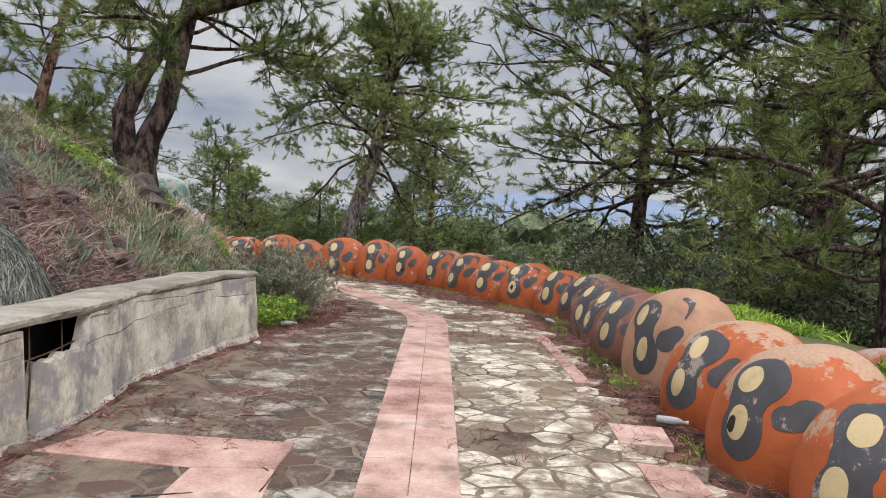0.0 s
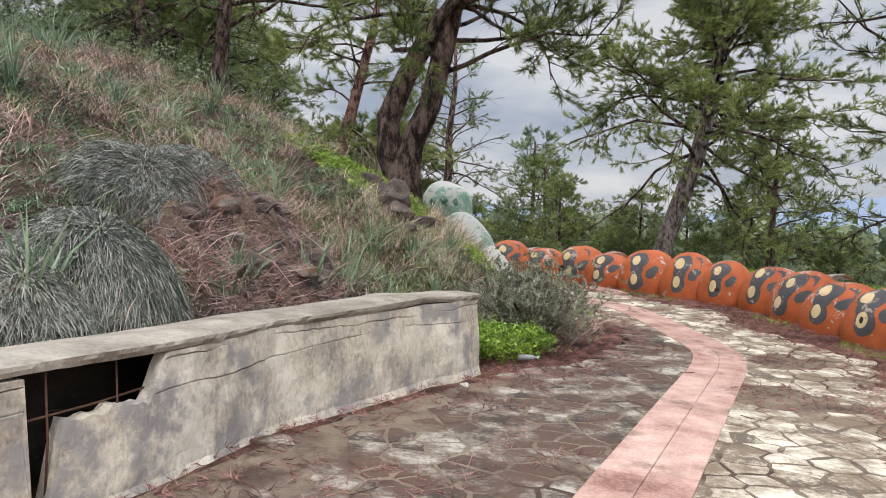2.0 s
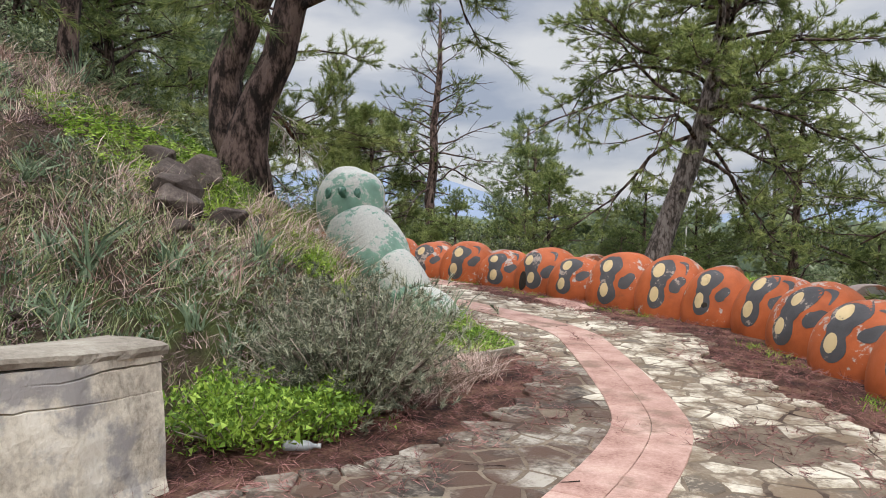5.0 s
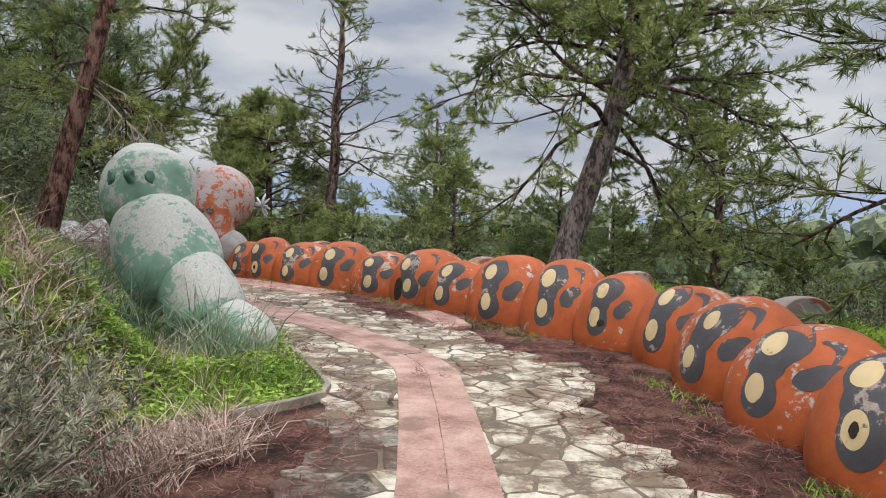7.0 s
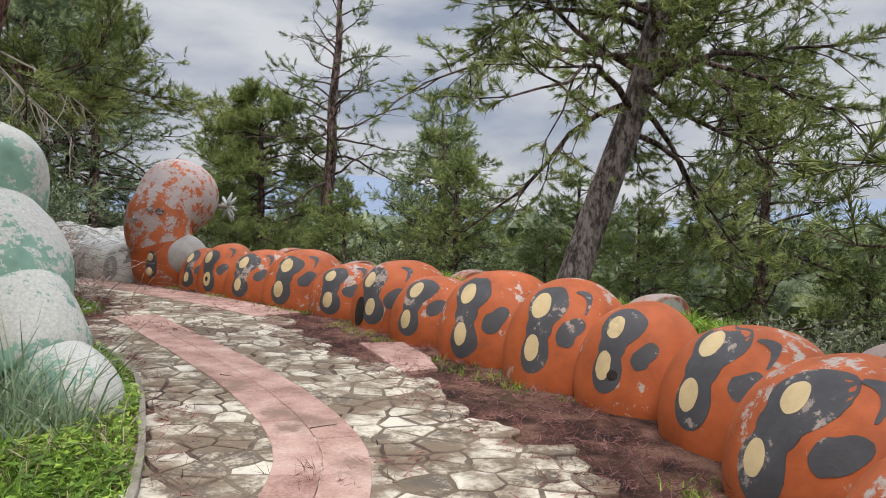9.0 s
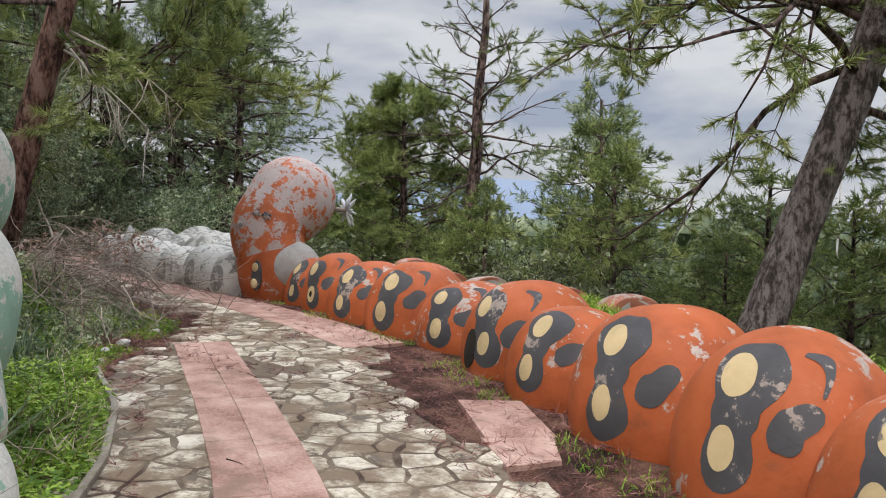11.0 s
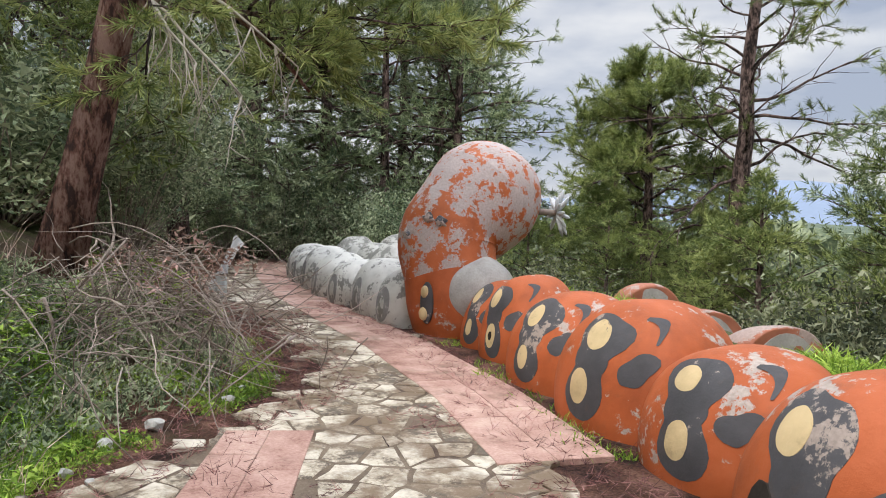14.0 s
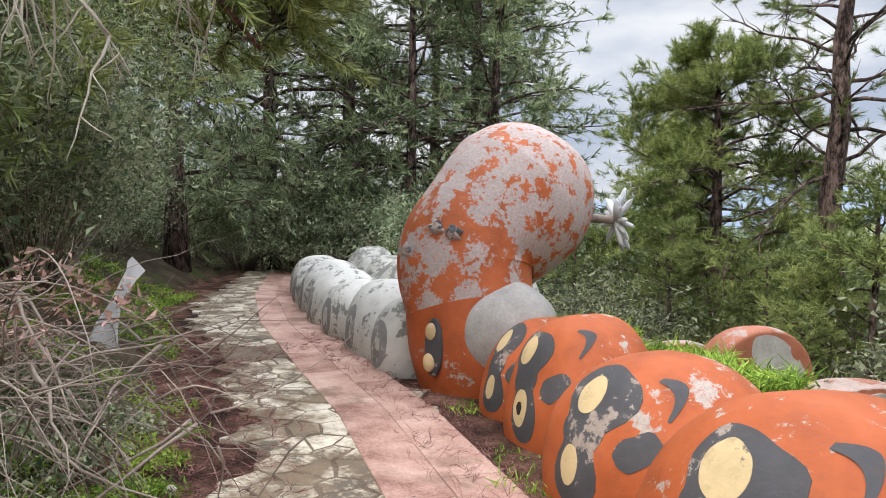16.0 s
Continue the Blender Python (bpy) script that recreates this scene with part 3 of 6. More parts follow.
def patch_on(hw, hd, h, seed, shape, proud, rings=7, n=48, lean=0.0, rough=0.0):
    """A layer of paint on a segment's front. shape: ellipses (x, z, rx, rz) whose union is drawn round the first one's centre."""
    cx, cz = shape[0][:2]
    verts, faces = [], []
    reach = []
    for k in range(n):
        a = 2 * math.pi * k / n
        dx, dz, r = math.cos(a), math.sin(a), 0.0
        for s in range(1, 140):
            x, z = cx + dx * s * 0.004, cz + dz * s * 0.004
            fill = abs(x / hw) ** 2.05 + abs((z - h * 0.28) / (h * 0.72)) ** 2.05
            if any(((x - ex) / rx) ** 2 + ((z - ez) / rz) ** 2 < 1 for ex, ez, rx, rz in shape) and fill < 0.97 and z > 0.02:
                r = s * 0.004
            elif r:
                break
        reach.append(r * (1 + rough * noise.noise((dx * 2.5, dz * 2.5, seed + cx * 9))))
    reach = [(reach[k - 1] + 2 * reach[k] + reach[(k + 1) % n]) / 4 for k in range(n)]
    verts.append(on_loaf(hw, hd, h, seed, cx, cz, proud, lean=lean))
    for r in range(1, rings + 1):
        for k in range(n):
            a = 2 * math.pi * k / n
            q = reach[k] * r / rings
            verts.append(on_loaf(hw, hd, h, seed, cx + math.cos(a) * q, cz + math.sin(a) * q, proud, lean=lean))
    for k in range(n):
        verts.append(verts[1 + (rings - 1) * n + k])
    for k in range(n):
        a = 2 * math.pi * k / n
        verts.append(on_loaf(hw, hd, h, seed, cx + math.cos(a) * reach[k] * 1.01, cz + math.sin(a) * reach[k] * 1.01, -0.01, lean=lean))
    for k in range(n):
        faces.append((0, 1 + k, 1 + (k + 1) % n))
    for r in [*range(rings - 1), rings]:
        for k in range(n):
            a, b = 1 + r * n + k, 1 + r * n + (k + 1) % n
            faces.append((a, a + n, b + n, b))
    return verts, faces


def stripe_on(hw, hd, h, seed, pts, width, proud, lean=0.0):
    """A painted stroke along points (x, z) of a segment's front."""
    line = rounded(pts, 5)
    verts, faces = [], []
    for i, (x, z) in enumerate(line):
        ax, az = line[max(0, i - 1)]
        bx2, bz2 = line[min(len(line) - 1, i + 1)]
        l = math.hypot(bx2 - ax, bz2 - az) or 1
        nx2, nz2 = -(bz2 - az) / l, (bx2 - ax) / l
        w = width * (0.35 + 0.65 * math.sin(math.pi * min(1, max(0.02, i / (len(line) - 1)))) ** 0.5)
        for o, lift in ((-1, proud), (0, proud), (1, proud)):
            verts.append(on_loaf(hw, hd, h, seed, x + nx2 * w * o, z + nz2 * w * o, lift, lean=lean))
        if i:
            for k in range(2):
                a = (i - 1) * 3 + k
                faces.append((a, a + 1, a + 4, a + 3))
    return verts, faces


def paint_marks(seg, hw, hd, seed, f, m, rng, up, low, lean):
    """The dark figure of eight with its two pale spots, the kidney mark and the strokes over the top. up, low: (x, z) of the spots."""
    j = lambda s: rng.uniform(-s, s)
    ux, uz = up
    lx, lz = low
    paint = lambda name, shape, proud, mat, label, **kw: child(name, mesh_from(name, *patch_on(hw, hd, 0.85, seed, shape, proud, lean=lean, **kw), M[mat]), seg, label, m)
    mx, mz = (ux + lx) / 2 + 0.03 * f, (uz + lz) / 2 + 0.01
    eight = [(mx, mz, 0.13 * f, 0.13), (ux + 0.05 * f, uz + 0.005, (0.2 + j(0.015)) * f, 0.135 + j(0.008)),
             (lx + 0.035 * f, lz - 0.045, (0.155 + j(0.015)) * f, 0.175 + j(0.01))]
    paint("dark_marking", eight, 0.003, "mark", "dark figure-of-eight marking", rough=0.09)
    paint("upper_spot", [(ux, uz, (0.088 + j(0.008)) * min(f, 1.1), 0.088 + j(0.008))], 0.005, "spot", "pale round spot", rings=4, n=28, rough=0.08)
    paint("lower_spot", [(lx, lz, (0.075 + j(0.008)) * min(f, 1.1), 0.115 + j(0.012))], 0.005, "spot", "pale oval spot", rings=4, n=28, rough=0.08)
    kx, kz = mx + 0.27 * f + j(0.02), mz - 0.045 + j(0.03)
    kidney = [(kx, kz, (0.085 + j(0.01)) * f, 0.088 + j(0.012)), (kx + 0.055 * f, kz + 0.06 + j(0.02), 0.07 * f, 0.07)]
    if kx + 0.06 < hw:
        paint("side_marking", kidney, 0.004, "mark", "dark kidney-shaped marking", rings=4, n=30, rough=0.2)
    for k in range(rng.choice((0, 1, 1, 2))):
        sx = mx + (0.285 + 0.08 * k) * f
        arc = [(sx - 0.07 * f, 0.775), (sx - 0.02 * f, 0.765), (sx + 0.025 * f, 0.735), (sx + 0.055 * f, 0.685), (sx + 0.065 * f, 0.62)]
        if all(abs(x / hw) ** 2.05 + abs((z - 0.238) / 0.612) ** 2.05 < 0.94 for x, z in arc):
            child("top_stroke", mesh_from("top_stroke", *stripe_on(hw, hd, 0.85, seed, arc, 0.012 * f, 0.004, lean), M["mark"]), seg, "dark curved brush stroke", m)


def cut_loaf(hw, hd, h, seed, at):
    """A segment broken off flat on one side."""
    v, f = loaf(hw, hd, h, seed)
    return [(max(x, at + 0.02 * noise.noise((y * 4, z * 4, seed))), y, z) for x, y, z in v], f


# each segment from the near end to the neck: where the upper and the lower spot of its face stand (x, y, z), and its height
SPOTS = [((2.3, 1.5, 0.57), (2.2, 1.5, 0.27), 0.8), ((2.17, 2.5, 0.57), (2.1, 2.5, 0.27), 0.8), ((2.03, 3.51, 0.57), (1.96, 3.53, 0.27), 0.79), ((1.97, 4.62, 0.57), (1.87, 4.56, 0.31), 0.8),
         ((2.02, 5.78, 0.57), (1.92, 5.82, 0.28), 0.78), ((2.14, 7.5, 0.6), (1.96, 7.25, 0.29), 0.92), ((2.04, 8.62, 0.53), (1.93, 8.55, 0.25), 0.74), ((2.07, 9.65, 0.53), (1.98, 9.75, 0.24), 0.72),
         ((2.08, 10.5, 0.53), (1.97, 10.42, 0.24), 0.74), ((2.17, 12.0, 0.54), (2.08, 12.1, 0.25), 0.74), ((1.93, 12.82, 0.54), (1.82, 12.7, 0.25), 0.74), ((1.42, 13.8, 0.54), (1.33, 13.6, 0.25), 0.78),
         ((0.9, 14.72, 0.52), (0.82, 14.63, 0.22), 0.74), ((0.4, 15.72, 0.54), (0.31, 15.78, 0.2), 0.82), ((-0.1, 16.86, 0.58), (-0.2, 16.74, 0.25), 0.8), ((-0.84, 17.54, 0.54), (-0.92, 17.39, 0.25), 0.82),
         ((-1.6, 18.0, 0.6), (-1.66, 17.8, 0.25), 0.9), ((-2.61, 18.62, 0.59), (-2.62, 18.46, 0.19), 0.9), ((-3.54, 19.21, 0.5), (-3.6, 19.1, 0.18), 0.75), ((-4.5, 19.85, 0.52), (-4.42, 19.62, 0.2), 0.86),
         ((-5.55, 20.5, 0.46), (-5.5, 20.27, 0.14), 0.74), ((-6.52, 20.72, 0.54), (-6.58, 20.58, 0.19), 0.86), ((-7.73, 21.18, 0.49), (-7.74, 20.98, 0.15), 0.78), ((-8.9, 21.61, 0.5), (-8.82, 21.47, 0.14), 0.84),
         ((-9.55, 21.8, 0.45), (-9.49, 21.66, 0.12), 0.7)]
FACES = [((u[0] + l[0]) / 2, (u[1] + l[1]) / 2) for u, l, _ in SPOTS]
FADED = (5, 6, 7, 8, 9)
LONG = (16, 17, 19, 21)
HOLED = {3: (-0.04, -0.02, 0.03, 0.06), 11: (0.0, 0.0, 0.028, 0.05), 15: (0.1, -0.06, 0.045, 0.042), 19: (-0.2, -0.08, 0.1, 0.19), 23: (0.0, 0.0, 0.028, 0.05)}
for i, (upper, lower, h) in enumerate(SPOTS):
    at = Vector(FACES[i])
    ahead, behind = Vector(FACES[max(0, i - 1)]), Vector(FACES[min(len(FACES) - 1, i + 1)])
    d = (ahead - behind).normalized()
    turned = radians(18)
    side = Vector((d.x * math.cos(turned) - d.y * math.sin(turned), d.x * math.sin(turned) + d.y * math.cos(turned)))
    back = Vector((-side.y, side.x))
    across = Vector((-d.y, d.x))
    left_gap, right_gap = (at - behind).length, (ahead - at).length
    if i == 0:
        right_gap = left_gap
    if i == len(FACES) - 1:
        left_gap = right_gap
    w = min(1.25, (left_gap + right_gap) / 2)
    hd = 0.43 + 0.05 * ((i * 7) % 5) / 4
    lean = 0.14
    # each face looks half towards the walk's start
    middle = at + side * 0.07 * w
    c = middle + back * (hd * 0.96 - lean * 0.4)
    base = path_level(c.y) - 0.03
    yaw = math.degrees(math.atan2(side.y, side.x))
    faded = i in FADED
    seg = thing("caterpillar_segment", ("faded tan and grey" if faded else "orange") + " painted concrete caterpillar segment with dark spotted markings", "sculpture",
                pose(c.x, c.y, base, 0, 0, yaw), "front row of caterpillar segments")
    hw = max(0.42, w * 0.545)
    tall = (h + 0.03) / 0.85
    scale = Matrix.Diagonal((1, 1, tall, 1))
    body_paint = ("tan_segment" if i == 5 else "maroon_segment") if faded else "worn_segment" if i in (2, 3, 4) else "segment"
    child("body", mesh_from("body", *loaf(hw, hd, 0.85, i, back=1.7 if i in LONG else 1.1, lean=lean), M[body_paint]), seg, m=scale)
    spot_at = [((Vector(p[:2]) - c).dot(side), (p[2] - base) / tall) for p in (upper, lower)]
    spot_at = [(max(-hw + 0.16, x), z) for x, z in spot_at]
    paint_marks(seg, hw, hd, i, min(1.25, max(0.8, w / 0.95)), scale, random.Random(300 + i), spot_at[0], spot_at[1], lean)
    # nothing is cut: a near-black patch on the surface paints each hole's shade
    if i in HOLED:
        hx, hz, rx, rz = HOLED[i]
        hx, hz = max(-hw + rx, spot_at[1][0] + hx), spot_at[1][1] + hz
        child("hole", mesh_from("hole", *patch_on(hw, hd, 0.85, i, [(hx, hz, rx, rz)], 0.011, 3, 22, lean, 0.35), M["hole_shade"]), seg, "dark patch painted for the shade in a broken hole", scale)
    # likewise a near-black plate on the crown, painting the shade of its hole
    if i == 5:
        child("hole", mesh_from("hole", *join([prism([(0.0, 0.12), (0.3, 0.16), (0.34, 0.42), (0.02, 0.4)], 0.83, 0.868, 0.01)]), M["hole_shade"]), seg, "dark plate painted for the shade in a broken crown hole")
    if i % 2 == 0 or i > 17:
        c2 = at + across * (1.55 + 0.08 * (i % 3))
        far = thing("back_segment", "weathered pinkish concrete caterpillar segment broken off flat behind the planted strip", "sculpture",
                    pose(c2.x, c2.y, base, 0, 0, yaw + 162), "back row of caterpillar segments")
        bh = h - 0.16 + 0.05 * (i % 3)
        child("body", mesh_from("body", *cut_loaf(max(0.42, w * 0.5), 0.42, bh, 40 + i, -0.1), M["back_segment"]), far)
        ring = [(-0.104, -0.39 * math.sin(q * 0.1745), 0.02 + (bh - 0.06) * math.cos(q * 0.1745)) for q in range(-9, 10)]
        child("broken_face", mesh_from("broken_face", ring + [(-0.09, y, z) for _, y, z in ring], [tuple(range(18, -1, -1)), tuple(range(19, 38))] + [(q, q + 1, q + 20, q + 19) for q in range(18)], M["bare_patch"], False), far, "pale flat broken face")


def blob(c, r, rot=(0, 0, 0), seed=0, nu=40, nv=28, wob=0.03):
    rng = random.Random(seed)
    ph = [rng.uniform(0, 9) for _ in range(3)]
    m = pose(*c, *rot)
    verts, faces = [], []
    for j in range(nv + 1):
        el = -math.pi / 2 + math.pi * j / nv
        for i in range(nu):
            a = 2 * math.pi * i / nu
            p = Vector((math.cos(el) * math.cos(a), math.cos(el) * math.sin(a), math.sin(el)))
            k = 1 + wob * noise.noise(p * 1.7 + Vector(ph))
            verts.append(m @ Vector((p.x * r[0] * k, p.y * r[1] * k, p.z * r[2] * k)))
    for j in range(nv):
        for i in range(nu):
            faces.append((j * nu + i, j * nu + (i + 1) % nu, (j + 1) * nu + (i + 1) % nu, (j + 1) * nu + i))
    return verts, faces


def local(ob, pts):
    v, f = pts
    inv = ob.matrix_world.inverted()
    return [inv @ Vector(p) for p in v], f


def loft(keys, sides=48, steps=7, seed=5, wob=0.035):
    """A smooth bulging body through rings (x, y, z, radius)."""
    ks = [keys[0]] + list(keys) + [keys[-1]]
    pts, rad = [], []
    for i in range(1, len(ks) - 2):
        p0, p1, p2, p3 = (np.array(ks[i + k]) for k in (-1, 0, 1, 2))
        for s in range(steps):
            t = s / steps
            q = 0.5 * (2 * p1 + (p2 - p0) * t + (2 * p0 - 5 * p1 + 4 * p2 - p3) * t * t + (3 * p1 - p0 - 3 * p2 + p3) * t ** 3)
            pts.append(tuple(q[:3]))
            rad.append(float(max(0.02, q[3])))
    pts.append(tuple(keys[-1][:3]))
    rad.append(keys[-1][3])
    v, f = tube(pts, rad, sides)
    return [Vector(p) + Vector((noise.noise(Vector(p) * 1.6), noise.noise(Vector(p) * 1.6 + Vector((7, 0, 0))), noise.noise(Vector(p) * 1.6 + Vector((0, 7, 0))))) * wob for p in v], f


head = thing("caterpillar_sculpture", "peeling orange concrete caterpillar head rearing up on its neck", "sculpture", pose(-10.2, 22.1, -0.1))
NECK = [(-10.48, 22.22, -0.12, 0.56), (-10.5, 22.2, 0.25, 0.6), (-10.58, 22.17, 0.6, 0.59), (-10.68, 22.17, 0.9, 0.635), (-10.72, 22.26, 1.13, 0.63)]
SKULL = [(-10.76, 22.5, 1.34, 0.71), (-10.8, 22.78, 1.56, 0.765), (-10.8, 22.99, 1.77, 0.7), (-10.8, 23.13, 1.91, 0.57), (-10.8, 23.235, 2.015, 0.39), (-10.8, 23.3, 2.08, 0.17), (-10.8, 23.31, 2.09, 0.03)]
body_v, body_f = local(head, loft(NECK + SKULL))
low_rings = 48 * 7 * 2
crease = 48 * 7 * (len(NECK) - 1) + 48 * 2
for nm, mt, lab, keep_face in (("neck", "segment", "orange lower neck with spotted markings", lambda q: max(q) < low_rings + 48),
                               ("throat", "throat", "orange neck with peeling paint", lambda q: min(q) >= low_rings and max(q) < crease + 48),
                               ("skull", "head", "pinkish head with most of its orange paint worn off", lambda q: min(q) >= crease)):
    fs = [q for q in body_f if len(q) == 4 and keep_face(q)]
    used = sorted({i for q in fs for i in q})
    at_new = {o: n for n, o in enumerate(used)}
    child(nm, mesh_from(nm, [body_v[i] for i in used], [tuple(at_new[i] for i in q) for q in fs], M[mt]), head, lab)
for nm, mt, cc, rr, turn in (("dark_marking", "mark", (-10.29, 21.64, 0.3), (0.1, 0.045, 0.25), 20), ("upper_spot", "spot", (-10.29, 21.61, 0.43), (0.055, 0.04, 0.075), 20), ("lower_spot", "spot", (-10.3, 21.6, 0.17), (0.06, 0.045, 0.08), 20)):
    child(nm, mesh_from(nm, *local(head, blob(cc, rr, (0, 0, turn), 9, 24, 14)), M[mt]), head)
child("collar", mesh_from("collar", *local(head, blob((-10.2, 22.27, 0.4), (0.5, 0.49, 0.46), (0, -10, 15), 8)), M["bare_patch"]), head, "bare grey cement patch on the neck")
for a, z, r, size in ((-0.55, 1.1, 0.645, 0.075), (-0.36, 1.3, 0.66, 0.07), (-0.2, 1.26, 0.66, 0.075), (-0.44, 0.9, 0.63, 0.07), (-0.36, 0.72, 0.6, 0.09)):
    out = Vector((0.485, 0.875, 0)) * a + Vector((0.875, -0.485, 0)) * math.sqrt(r * r - a * a)
    p = Vector((-10.68, 22.17, z)) + out * (1 - 0.035 / r) + (Vector((-0.04, 0.1, 0)) if z > 1.15 else Vector((0, 0, 0)))
    child("dark_marking", mesh_from("dark_marking", *local(head, blob(p, (size, 0.045, 0.06), (0, 30, math.degrees(math.atan2(out.y, out.x)) + 90), int(40 + z * 10), 22, 14, 0.5)), M["worn_mark"]), head)
fv = []
rng = random.Random(5)
stalk = Vector((0.5, 0.86, -0.08)).normalized()
for k in range(22):
    dirn = (Vector((0, 0, 1)).cross(stalk) * math.cos(k * 2.4) + Vector((0, 0, 1)) * math.sin(k * 2.4) + stalk * rng.uniform(-0.25, 0.5)).normalized() * rng.uniform(0.95, 1.4)
    fv.append(tube([Vector((-10.3, 23.62, 1.39)) + dirn * s for s in (0.02, 0.12, 0.2, 0.235)], [0.022, 0.03, 0.024, 0.008], 6))
ornament = child("spiky_ornament", mesh_from("spiky_ornament", *local(head, tube([(-10.52, 23.3, 1.42), (-10.3, 23.62, 1.39)], [0.045, 0.04], 8)), M["dead_wood"]), head, "white spiky rosette on a short stalk")
for spike in fv:
    child("spike", mesh_from("spike", *local(head, spike), M["plastic"]), ornament)

WHITE = [(-10.95, 21.6), (-11.65, 21.68), (-12.9, 21.88), (-14.05, 22.0), (-15.2, 22.25), (-16.3, 22.5), (-17.4, 22.75), (-18.5, 23.1)]
for i, (a, b) in enumerate(zip(WHITE, WHITE[1:])):
    a, b = Vector(a), Vector(b)
    d = (a - b).normalized()
    back = Vector((-d.y, d.x))
    yaw = math.degrees(math.atan2(d.y, d.x))
    for row in range(1 if i < 2 else 3):
        c = (a + b) / 2 + back * (0.4 + 0.95 * row)
        seg = thing("white_segment", "grey-white concrete caterpillar segment with faded ring markings", "sculpture",
                    pose(c.x, c.y, path_level(c.y) - 0.04, 0, 0, yaw), "grey-white caterpillar segments")
        child("body", mesh_from("body", *loaf((a - b).length * 0.58, 0.52, (0.78, 0.9, 0.95)[row] + 0.06 * math.sin(i * 2.1 + row), 80 + i * 3 + row), M["white_segment"] if row == 0 else M["white_back"]), seg)
        if row == 0:
            wh = (0.78, 0.9, 0.95)[row] + 0.06 * math.sin(i * 2.1 + row)
            child("ring_marking", mesh_from("ring_marking", *patch_on((a - b).length * 0.58, 0.52, wh, 80 + i * 3, [(0.05, wh * 0.4, 0.17, wh * 0.3)], 0.004, 5, 28), M["white_mark"]), seg, "faded grey oval marking")
            child("inner_spot", mesh_from("inner_spot", *patch_on((a - b).length * 0.58, 0.52, wh, 80 + i * 3, [(0.05, wh * 0.36, 0.08, wh * 0.2)], 0.007, 4, 20), M["white_back"]), seg, "paler inner spot")

green = thing("green_caterpillar", "pale green concrete caterpillar with peeling paint climbing the bank", "sculpture", pose(-5.0, 15.4, 0))
for nm, lab, keys in (
        ("head", "pale green rounded head", [(-5.62, 15.53, 1.1, 0.36), (-5.68, 15.56, 1.25, 0.49), (-5.75, 15.6, 1.5, 0.535), (-5.78, 15.61, 1.75, 0.49), (-5.8, 15.62, 1.95, 0.34), (-5.8, 15.62, 2.06, 0.15), (-5.8, 15.62, 2.08, 0.03)]),
        ("upper_body", "pale green body ring with a scarred patch", [(-4.9, 15.3, 0.4, 0.4), (-5.02, 15.33, 0.54, 0.51), (-5.25, 15.4, 0.8, 0.56), (-5.45, 15.45, 1.05, 0.53), (-5.6, 15.5, 1.26, 0.42), (-5.68, 15.52, 1.36, 0.22)]),
        ("lower_body", "whitish lower body ring", [(-4.42, 15.22, 0.15, 0.33), (-4.47, 15.23, 0.21, 0.385), (-4.62, 15.26, 0.36, 0.4), (-4.8, 15.3, 0.53, 0.39), (-4.95, 15.33, 0.66, 0.35)]),
        ("tail", "cracked whitish tail end", [(-3.72, 15.14, -0.12, 0.14), (-3.8, 15.16, -0.02, 0.23), (-3.95, 15.18, 0.08, 0.27), (-4.2, 15.2, 0.14, 0.29), (-4.45, 15.22, 0.24, 0.25)])):
    child(nm, mesh_from(nm, *local(green, loft(keys, 44, 6, 7, 0.05)), M["green_paint"]), green, lab)

for cc, rr in (((-5.38, 15.25, 1.66), (0.05, 0.05, 0.09)), ((-5.56, 15.13, 1.68), (0.1, 0.05, 0.09)), ((-5.78, 15.09, 1.66), (0.06, 0.05, 0.08))):
    child("dark_marking", mesh_from("dark_marking", *local(green, blob(cc, rr, (0, 0, -25), 31 + int(rr[0] * 100), 18, 12, 0.6)), M["dark_green"]), green, "dark green painted marking")

# ---- the concrete planter wall ----
FACE = [(-2.5, -3), (-2.5, 3.5), (-2.46, 4.4), (-2.4, 5.1), (-2.43, 5.8), (-2.51, 6.35), (-2.45, 6.7), (-2.38, 7.1), (-2.28, 7.8), (-2.28, 8.1), (-2.14, 8.45), (-2.12, 8.95)]


def wall_x(y):
    for (ax, ay), (bx, by) in zip(FACE, FACE[1:]):
        if y <= by:
            return ax + (bx - ax) * (y - ay) / (by - ay)
    return FACE[-1][0]


def hole_low(y):
    """The broken-out edge: the height up to which the face still stands."""
    if 4.5 < y < 5.4:
        return 0.41 + 0.08 * (y - 4.5) + (0.26 * smooth01(5.16, 5.38, y)) - 0.42 * (1 - smooth01(4.58, 4.7, y)) + 0.02 * math.sin(y * 23) + 0.05 * noise.noise((y * 9, 3, 1)) + 0.03 * noise.noise((y * 31, 5, 1))
    return 0.68


